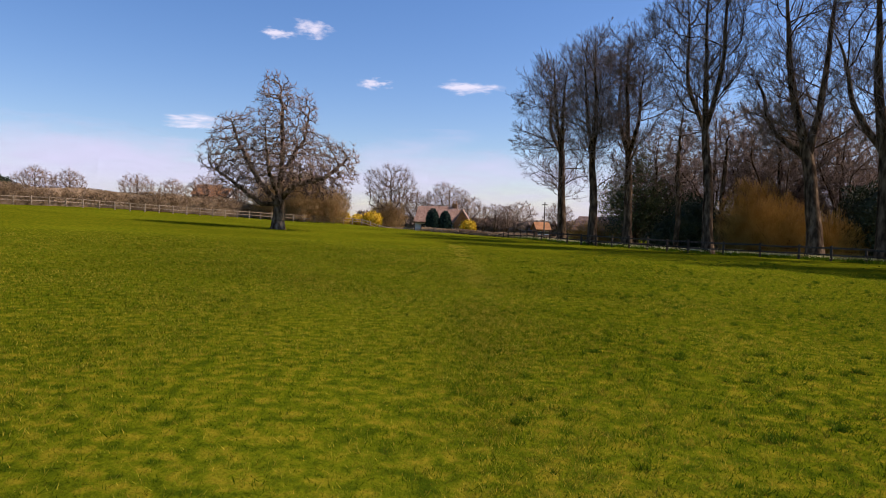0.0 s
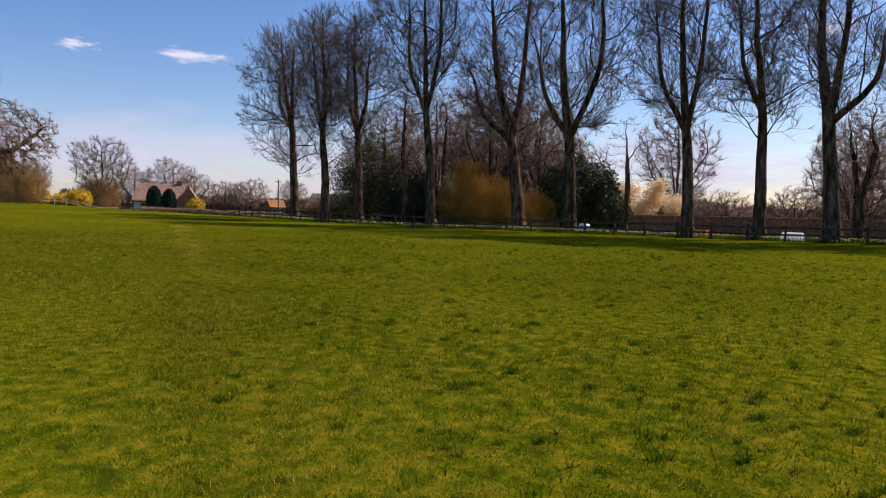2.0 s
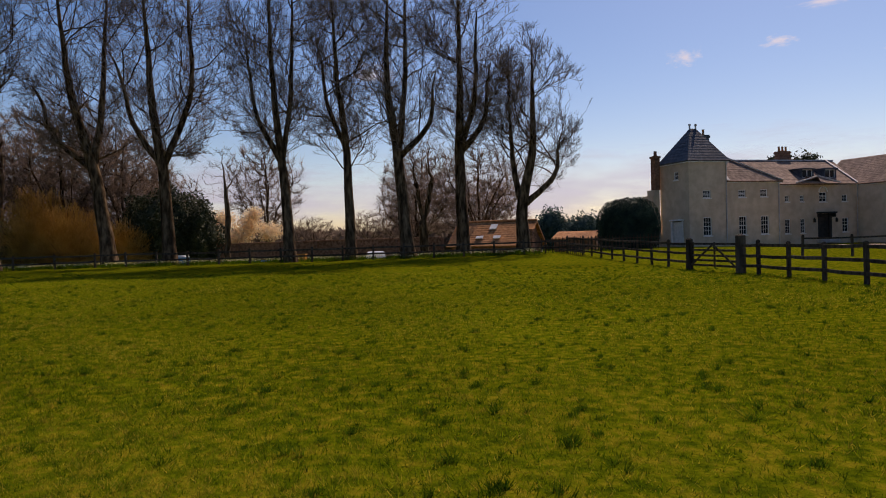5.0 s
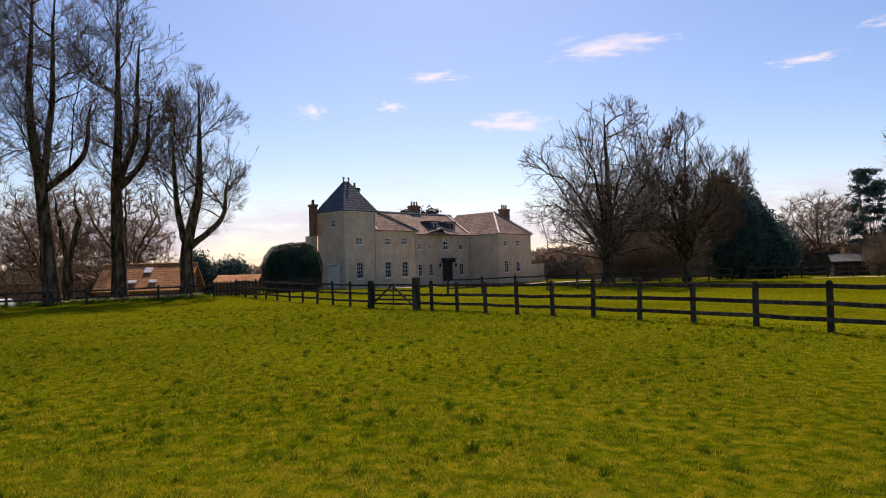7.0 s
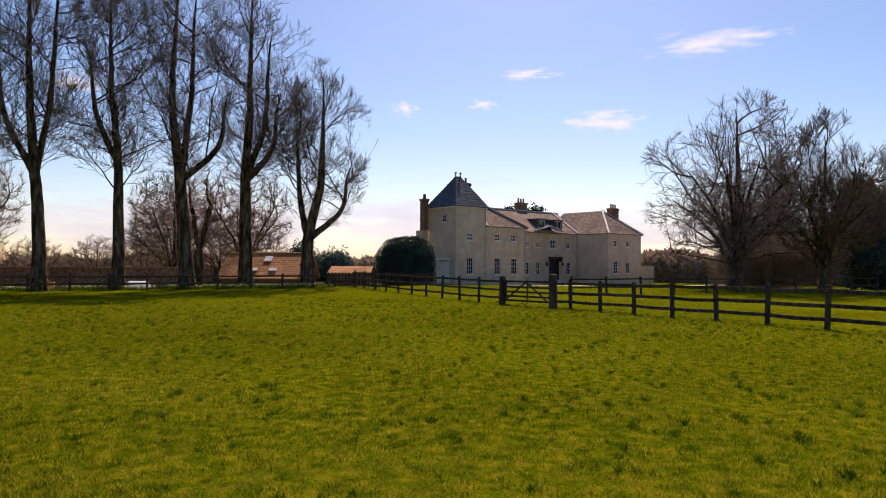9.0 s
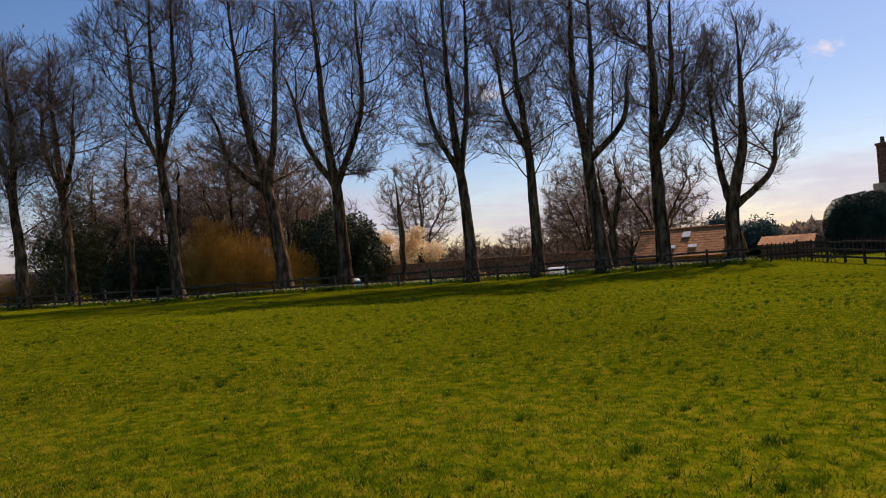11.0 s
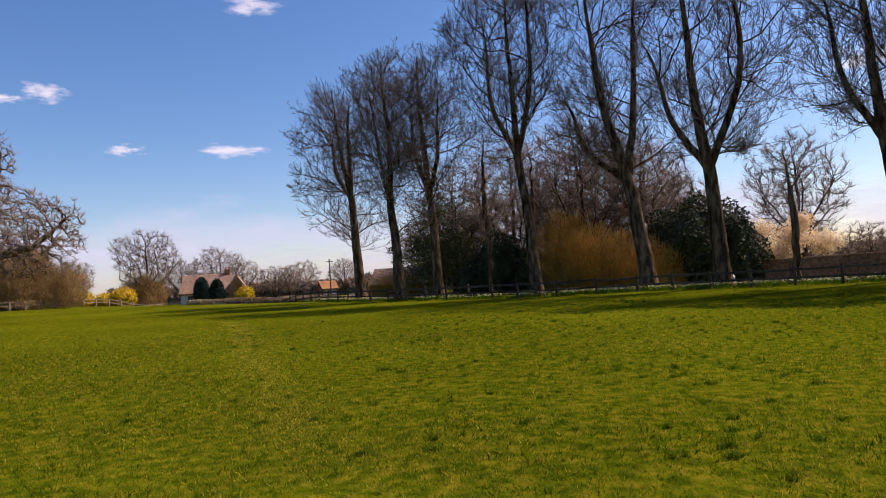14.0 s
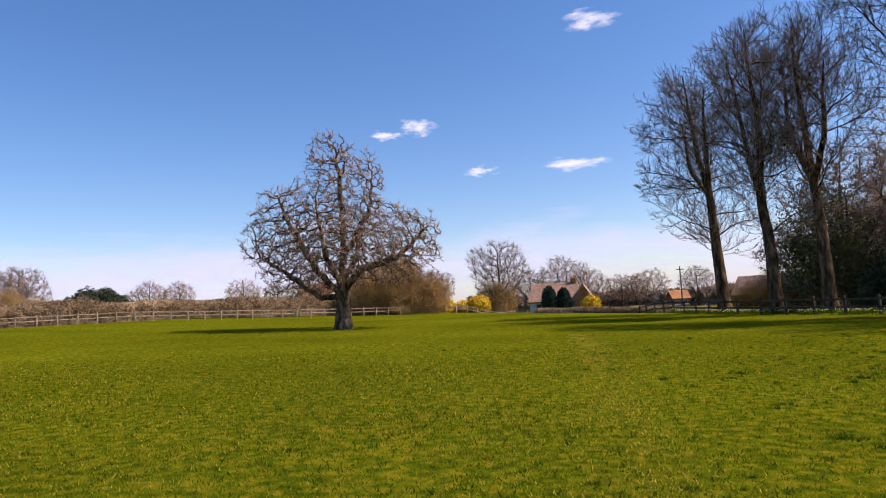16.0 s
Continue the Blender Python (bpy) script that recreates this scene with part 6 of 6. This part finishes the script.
fence("weathered pale post and rail field fence", (-4.86, 123.53), (3.6, 121.4), 1.85, 1.15, (0.3, 0.62, 1.05), M["fence_pale"], 21, 0.13, 0.12, group="pale field fence")
fence("dark post and rail fence in front of the hedge", (3.6, 121.4), (9.94, 84.72), 2.2, 1.0, (0.45, 0.88), M["fence_dark"], 22, 0.11, 0.09)
fence("dark post and rail fence beside the drive", (39.91, 6.93), (51.32, -15.44), 2.4, 1.1, (0.45, 0.95), M["fence_dark"], 23, 0.12, 0.09)
fence("dark post and rail fence across the far lawn", (55.33, -18.42), (61.26, -61.58), 2.4, 1.1, (0.5, 0.95), M["fence_dark"], 24, 0.12, 0.09)

# ---- field gate ----
gate_a, gate_b = Vector((27.75, 8.1, 0)), Vector((29.84, 10.43, 0))
gg = float(gz(28.8, 9.2))
gate = thing("field_gate", gate_a.x, gate_a.y, gg, "dark timber five-bar field gate with diagonal braces", "gate", rz=math.degrees(math.atan2(gate_b.y - gate_a.y, gate_b.x - gate_a.x)))
GL = (gate_b - gate_a).length
for nm, x, w, h in (("gate_post", 0, 0.3, 1.45), ("gate_post", GL, 0.24, 1.3)):
    part_me(nm, post_mesh(w, h, M["fence_dark"]), gate).matrix_basis = pose(x, 0, 0)
for k, z in enumerate((0.22, 0.42, 0.62, 0.84, 1.1)):
    bm = bmesh.new()
    beam(bm, (0.2, 0, z), (GL - 0.18, 0, z - 0.01), 0.04, 0.085, 0.006)
    part("gate_bar", bm, M["fence_dark"], gate)
for a, b in (((0.22, 0.045, 0.2), (GL / 2, 0.045, 1.08)), ((GL - 0.2, 0.045, 0.2), (GL / 2, 0.045, 1.08))):
    bm = bmesh.new()
    beam(bm, a, b, 0.035, 0.08, 0.006)
    part("gate_brace", bm, M["fence_dark"], gate)
for x in (0.22, GL - 0.2, GL / 2):
    bm = bmesh.new()
    box(bm, x - 0.04, x + 0.04, -0.06, -0.022, 0.15, 1.16, 0.006)
    part("gate_upright", bm, M["fence_dark"], gate)

# ---- hurdles and pickets by the yew ----
def pickets(label, a, b, h, gap, mat_, seed, w=0.07):
    rg = random.Random(seed)
    L_ = math.hypot(b[0] - a[0], b[1] - a[1])
    ang = math.degrees(math.atan2(b[1] - a[1], b[0] - a[0]))
    root = thing("picket_fence", a[0], a[1], float(gz(*a)), label, "fence", rz=ang)
    bm = bmesh.new()
    vs = [bm.verts.new(p) for p in ((-w / 2, -0.012, -0.1), (w / 2, -0.012, -0.1), (w / 2, -0.012, h - 0.06), (0, -0.012, h), (-w / 2, -0.012, h - 0.06))]
    f = bm.faces.new(vs)
    r_ = bmesh.ops.extrude_face_region(bm, geom=[f])
    bmesh.ops.translate(bm, vec=(0, 0.024, 0), verts=[g for g in r_["geom"] if isinstance(g, bmesh.types.BMVert)])
    bmesh.ops.recalc_face_normals(bm, faces=bm.faces[:])
    me = bpy.data.meshes.new("picket")
    bm.to_mesh(me)
    bm.free()
    me.materials.append(mat_)
    n = int(L_ / gap)
    for k in range(n + 1):
        x = L_ * k / n
        wx, wy = a[0] + (b[0] - a[0]) * k / n, a[1] + (b[1] - a[1]) * k / n
        part_me("picket", me, root).matrix_basis = pose(x, 0, float(gz(wx, wy)) - float(gz(*a)) + rg.uniform(-0.02, 0.02), 0, rg.uniform(-2, 2), 0)
    for z in (h * 0.3, h * 0.78):
        bm = bmesh.new()
        beam(bm, (0, 0.04, z), (L_, 0.04, z + float(gz(*b)) - float(gz(*a))), 0.04, 0.08)
        part("rail", bm, mat_, root)
pickets("dark close-boarded picket fence in front of the yew", (45.21, 24.15), (50.36, 17.08), 1.1, 0.26, M["fence_dark"], 5)
pickets("dark hurdle fence at the paddock corner", (40.82, 19.21), (45.15, 22.73), 0.85, 0.42, M["fence_dark"], 6, 0.05)
# ---- small things under the limes ----
def parked_car(x, y):
    g = float(gz(x, y))
    t_ = thing("parked_car", x, y, g, "pale silver car parked by the garden wall", "car", rz=38)
    bm = bmesh.new()
    prof = [(-2.0, 0.35), (-1.95, 0.75), (-1.2, 0.88), (-0.6, 1.38), (0.7, 1.4), (1.35, 0.95), (1.95, 0.85), (2.05, 0.4)]
    L_ = [bm.verts.new((p, -0.8 + (0.12 if z > 1 else 0), z)) for p, z in prof]
    R_ = [bm.verts.new((p, 0.8 - (0.12 if z > 1 else 0), z)) for p, z in prof]
    for k in range(len(prof) - 1):
        bm.faces.new((L_[k], L_[k + 1], R_[k + 1], R_[k]))
    bm.faces.new(L_[::-1])
    bm.faces.new(R_)
    bm.faces.new((L_[0], R_[0], R_[-1], L_[-1]))
    bmesh.ops.recalc_face_normals(bm, faces=bm.faces[:])
    bmesh.ops.bevel(bm, geom=bm.edges[:], offset=0.06, segments=2, affect="EDGES")
    part("body", bm, M["metal_white"], t_, smooth=False)
    for s in (-0.81, 0.81):
        bm = bmesh.new()
        slab(bm, [(-0.55, s * 0.92, 1.3), (0.62, s * 0.92, 1.3), (1.1, s, 0.98), (-0.95, s, 0.98)], 0.01)
        part("side_window", bm, M["glass"], t_)
        for wx in (-1.25, 1.25):
            wh = thing_part("wheel", t_)
            bm = bmesh.new()
            tube(bm, (wx, s * 0.86, 0.32), (wx, s * 0.98, 0.32), 0.32, 0.32, 18)
            part("tyre", bm, M["rubber"], wh)
            bm = bmesh.new()
            tube(bm, (wx, s * 0.97, 0.32), (wx, s * 1.0, 0.32), 0.19, 0.17, 12)
            part("rim", bm, M["lead"], wh)
    bm = bmesh.new()
    slab(bm, [(0.78, -0.62, 1.36), (0.78, 0.62, 1.36), (1.34, 0.7, 0.99), (1.34, -0.7, 0.99)], 0.02)
    part("windscreen", bm, M["glass"], t_)
parked_car(43.33, 38.05)

def barrel(x, y, lift):
    g = float(gz(x, y))
    t_ = thing("water_tank", x, y, g, "blue plastic water tank with a pale lid on a stand", "tank")
    bm = bmesh.new()
    for a in ((-0.35, -0.35), (0.35, -0.35), (0.35, 0.35), (-0.35, 0.35)):
        box(bm, a[0] - 0.05, a[0] + 0.05, a[1] - 0.05, a[1] + 0.05, -0.1, lift)
    box(bm, -0.5, 0.5, -0.5, 0.5, lift, lift + 0.06)
    part("stand", bm, M["fence_dark"], t_)
    bm = bmesh.new()
    tube(bm, (0, 0, lift + 0.06), (0, 0, lift + 0.9), 0.46, 0.48, 20)
    for z in (0.3, 0.6):
        tube(bm, (0, 0, lift + z), (0, 0, lift + z + 0.05), 0.5, 0.5, 20)
    part("drum", bm, M["blue"], t_)
    bm = bmesh.new()
    tube(bm, (0, 0, lift + 0.9), (0, 0, lift + 1.06), 0.5, 0.38, 20)
    part("lid", bm, M["metal_white"], t_)
barrel(34.76, 51.28, 0.5)

def tub(x, y, m_, label, w=1.3, h=0.55, d=0.8):
    t_ = thing("trough", x, y, float(gz(x, y)), label, "trough", rz=-58)
    bm = bmesh.new()
    bot = [bm.verts.new(p) for p in ((-w * 0.42, -d * 0.4, 0), (w * 0.42, -d * 0.4, 0), (w * 0.42, d * 0.4, 0), (-w * 0.42, d * 0.4, 0))]
    top = [bm.verts.new(p) for p in ((-w / 2, -d / 2, h), (w / 2, -d / 2, h), (w / 2, d / 2, h), (-w / 2, d / 2, h))]
    inn = [bm.verts.new(p) for p in ((-w * 0.45, -d * 0.44, h), (w * 0.45, -d * 0.44, h), (w * 0.45, d * 0.44, h), (-w * 0.45, d * 0.44, h))]
    low = [bm.verts.new(p) for p in ((-w * 0.4, -d * 0.36, 0.08), (w * 0.4, -d * 0.36, 0.08), (w * 0.4, d * 0.36, 0.08), (-w * 0.4, d * 0.36, 0.08))]
    bm.faces.new(bot[::-1])
    bm.faces.new(low)
    for k in range(4):
        j = (k + 1) % 4
        bm.faces.new((bot[k], bot[j], top[j], top[k]))
        bm.faces.new((top[k], top[j], inn[j], inn[k]))
        bm.faces.new((inn[k], inn[j], low[j], low[k]))
    part("tub", bm, m_, t_)
tub(37.28, 40.84, M["orange"], "orange plastic feed trough by the wall", 1.3, 0.7)
tub(36.25, 44.5, M["blue"], "faded blue plastic trough under the limes", 2.2, 0.5)

# daffodils and rough grass along the foot of the limes
def flower_strip(n, seed):
    rg = np.random.default_rng(seed)
    line = np.array([(44.56, 24.07), (34.1, 39.52), (27.14, 50.49), (21.06, 54.65), (14.52, 67.98), (11.55, 82.69)])
    s = rg.uniform(0, len(line) - 1.001, n)
    k = s.astype(int)
    p = line[k] + (line[k + 1] - line[k]) * (s - k)[:, None] + rg.normal(0, 0.8, (n, 2))
    clump = np.sin(p[:, 0] * 1.9) * np.sin(p[:, 1] * 1.3 + 1) > -0.1
    p = p[clump]
    return p
fp = flower_strip(9000, 3)
rg = np.random.default_rng(4)
FPz = gz(fp[:, 0], fp[:, 1]) + rg.uniform(0.18, 0.38, len(fp))
FP3 = np.column_stack([fp, FPz])
ob = new("daffodils", leaf_mesh("daffodils", FP3, np.tile((0, 0, 1.0), (len(fp), 1)), 0.045, rg, M["daffodil"], 1.0))
tagged(ob, "drifts of pale yellow daffodils along the limes", "flowers", kind="stuff")
fp2 = flower_strip(26000, 8)
n2 = len(fp2)
hh = rg.uniform(0.12, 0.4, n2)
aa = rg.uniform(0, 6.28, n2)
zz = gz(fp2[:, 0], fp2[:, 1])
V = np.stack([np.column_stack([fp2[:, 0] - 0.02 * np.cos(aa), fp2[:, 1] - 0.02 * np.sin(aa), zz - 0.02]), np.column_stack([fp2[:, 0] + 0.02 * np.cos(aa), fp2[:, 1] + 0.02 * np.sin(aa), zz - 0.02]), np.column_stack([fp2 + rg.normal(0, 0.06, (n2, 2)), zz + hh])], 1).reshape(-1, 3)
ob = new("verge_grass", soup("verge_grass", V, np.arange(3 * n2).reshape(-1, 3), M["tussock"]))
tagged(ob, "long uncut verge grass under the limes", "grass", kind="stuff")

# ---- utility pole ----
px_, py_ = 23.97, 147.49
pole = thing("utility_pole", px_, py_, float(gz(px_, py_)), "dark wooden utility pole with a crossarm and wires", "pole")
bm = bmesh.new()
tube(bm, (0, 0, -0.3), (0, 0, 7.6), 0.16, 0.11, 10)
part("shaft", bm, M["pole_wood"], pole)
bm = bmesh.new()
box(bm, -0.7, 0.7, -0.06, 0.06, 7.0, 7.14, 0.01)
part("crossarm", bm, M["pole_wood"], pole)
for k in (-0.6, 0, 0.6):
    bm = bmesh.new()
    tube(bm, (k, 0, 7.14), (k, 0, 7.3), 0.05, 0.03, 8)
    part("insulator", bm, M["metal_white"], pole)

# ---- clouds and horizon haze: thin far veils that glow ----
def cloud_mat(name, tone, top):
    m = bpy.data.materials.new(name)
    m.use_nodes = True
    nt = m.node_tree
    N, L = nt.nodes, nt.links
    N.remove(N["Principled BSDF"])
    tc = N.new("ShaderNodeTexCoord")
    oi = N.new("ShaderNodeObjectInfo")
    ad = N.new("ShaderNodeVectorMath")
    ad.operation = "ADD"
    cm = N.new("ShaderNodeCombineXYZ")
    ml = N.new("ShaderNodeMath")
    ml.operation = "MULTIPLY"
    ml.inputs[1].default_value = 37.0
    L.new(oi.outputs["Random"], ml.inputs[0])
    L.new(ml.outputs[0], cm.inputs[2])
    L.new(tc.outputs["Object"], ad.inputs[0])
    L.new(cm.outputs[0], ad.inputs[1])
    nz = N.new("ShaderNodeTexNoise")
    nz.inputs["Scale"].default_value, nz.inputs["Detail"].default_value, nz.inputs["Roughness"].default_value = 1.7, 6, 0.55
    L.new(ad.outputs[0], nz.inputs["Vector"])
    ln = N.new("ShaderNodeVectorMath")
    ln.operation = "LENGTH"
    L.new(tc.outputs["Object"], ln.inputs[0])
    sb = N.new("ShaderNodeMath")
    sb.operation = "MULTIPLY_ADD"
    sb.inputs[1].default_value, sb.inputs[2].default_value = -0.7, 0.7
    L.new(ln.outputs["Value"], sb.inputs[0])
    s2 = N.new("ShaderNodeMath")
    s2.operation = "ADD"
    L.new(sb.outputs[0], s2.inputs[0])
    n3 = N.new("ShaderNodeMath")
    n3.operation = "MULTIPLY_ADD"
    n3.inputs[1].default_value, n3.inputs[2].default_value = 1.8, -0.4
    L.new(nz.outputs["Fac"], n3.inputs[0])
    L.new(n3.outputs[0], s2.inputs[1])
    mr = N.new("ShaderNodeMapRange")
    mr.interpolation_type = "SMOOTHSTEP"
    mr.inputs[1].default_value, mr.inputs[2].default_value = 0.55, 1.3
    mr.inputs[3].default_value, mr.inputs[4].default_value = 0.0, top
    L.new(s2.outputs[0], mr.inputs[0])
    em = N.new("ShaderNodeEmission")
    em.inputs[0].default_value, em.inputs[1].default_value = (*tone, 1), 0.95
    tr_ = N.new("ShaderNodeBsdfTransparent")
    mx = N.new("ShaderNodeMixShader")
    L.new(mr.outputs[0], mx.inputs[0])
    L.new(tr_.outputs[0], mx.inputs[1])
    L.new(em.outputs[0], mx.inputs[2])
    L.new(mx.outputs[0], N["Material Output"].inputs[0])
    return m
M["cloud"] = cloud_mat("cloud", (0.94, 0.92, 0.96), 0.72)
M["haze"] = cloud_mat("haze_cloud", (0.62, 0.65, 0.83), 0.62)
cloud_me = mesh("cloud", [(-1, 0, -1), (1, 0, -1), (1, 0, 1), (-1, 0, 1)], [(0, 1, 2, 3)], M["cloud"])
haze_me = mesh("cloud", [(-1, 0, -1), (1, 0, -1), (1, 0, 1), (-1, 0, 1)], [(0, 1, 2, 3)], M["haze"])
# bearing and height above the horizon, width and height, all in degrees
CLOUDS = [(-11.2, 15.4, 3.2, 1.4), (-14.0, 14.8, 2.6, 0.9), (4.2, 22.6, 4.6, 1.5), (2.0, 11.4, 5.2, 1.2), (-6.0, 11.4, 2.6, 0.9), (-20, 7.5, 6, 1.2), (1, 26.2, 4, 0.8), (52.0, 13.5, 4, 1.6),
          (77.5, 13.3, 2.2, 1.3), (84.3, 13.6, 2.3, 0.9), (94.5, 12.0, 6.5, 1.9), (117.5, 14.6, 4.6, 0.8), (124, 16.2, 5, 1.2), (103, 17.5, 9, 2.0), (48, 25, 4, 2), (88, 16, 5, 1.0)]
# glowing lavender veils set all round the horizon to colour the low sky
HAZE = [(-62 + 13 * k, 2.6 + 0.5 * (k % 3), 30, 6.0 + (k % 2)) for k in range(17)] + [(-27, 4.6, 20, 4.0), (-36, 3.6, 16, 3.4)]
for k, (yw, el, w, h) in enumerate(CLOUDS + HAZE):
    R_ = 2200.0 + 25 * k
    d = Vector((math.sin(radians(yw)) * math.cos(radians(el)), math.cos(radians(yw)) * math.cos(radians(el)), math.sin(radians(el))))
    ob = new("backdrop_cloud", cloud_me if k < len(CLOUDS) else haze_me)
    ob.matrix_world = Matrix.Translation(d * R_) @ d.to_track_quat("Y", "Z").to_matrix().to_4x4() @ Matrix.Diagonal((R_ * math.tan(radians(w * 0.62)), 1, R_ * math.tan(radians(h * 0.62)), 1))
    ob.visible_shadow = False
    tagged(ob, "glowing backdrop veil for thin white clouds and lavender horizon haze", "cloud", kind="structure")
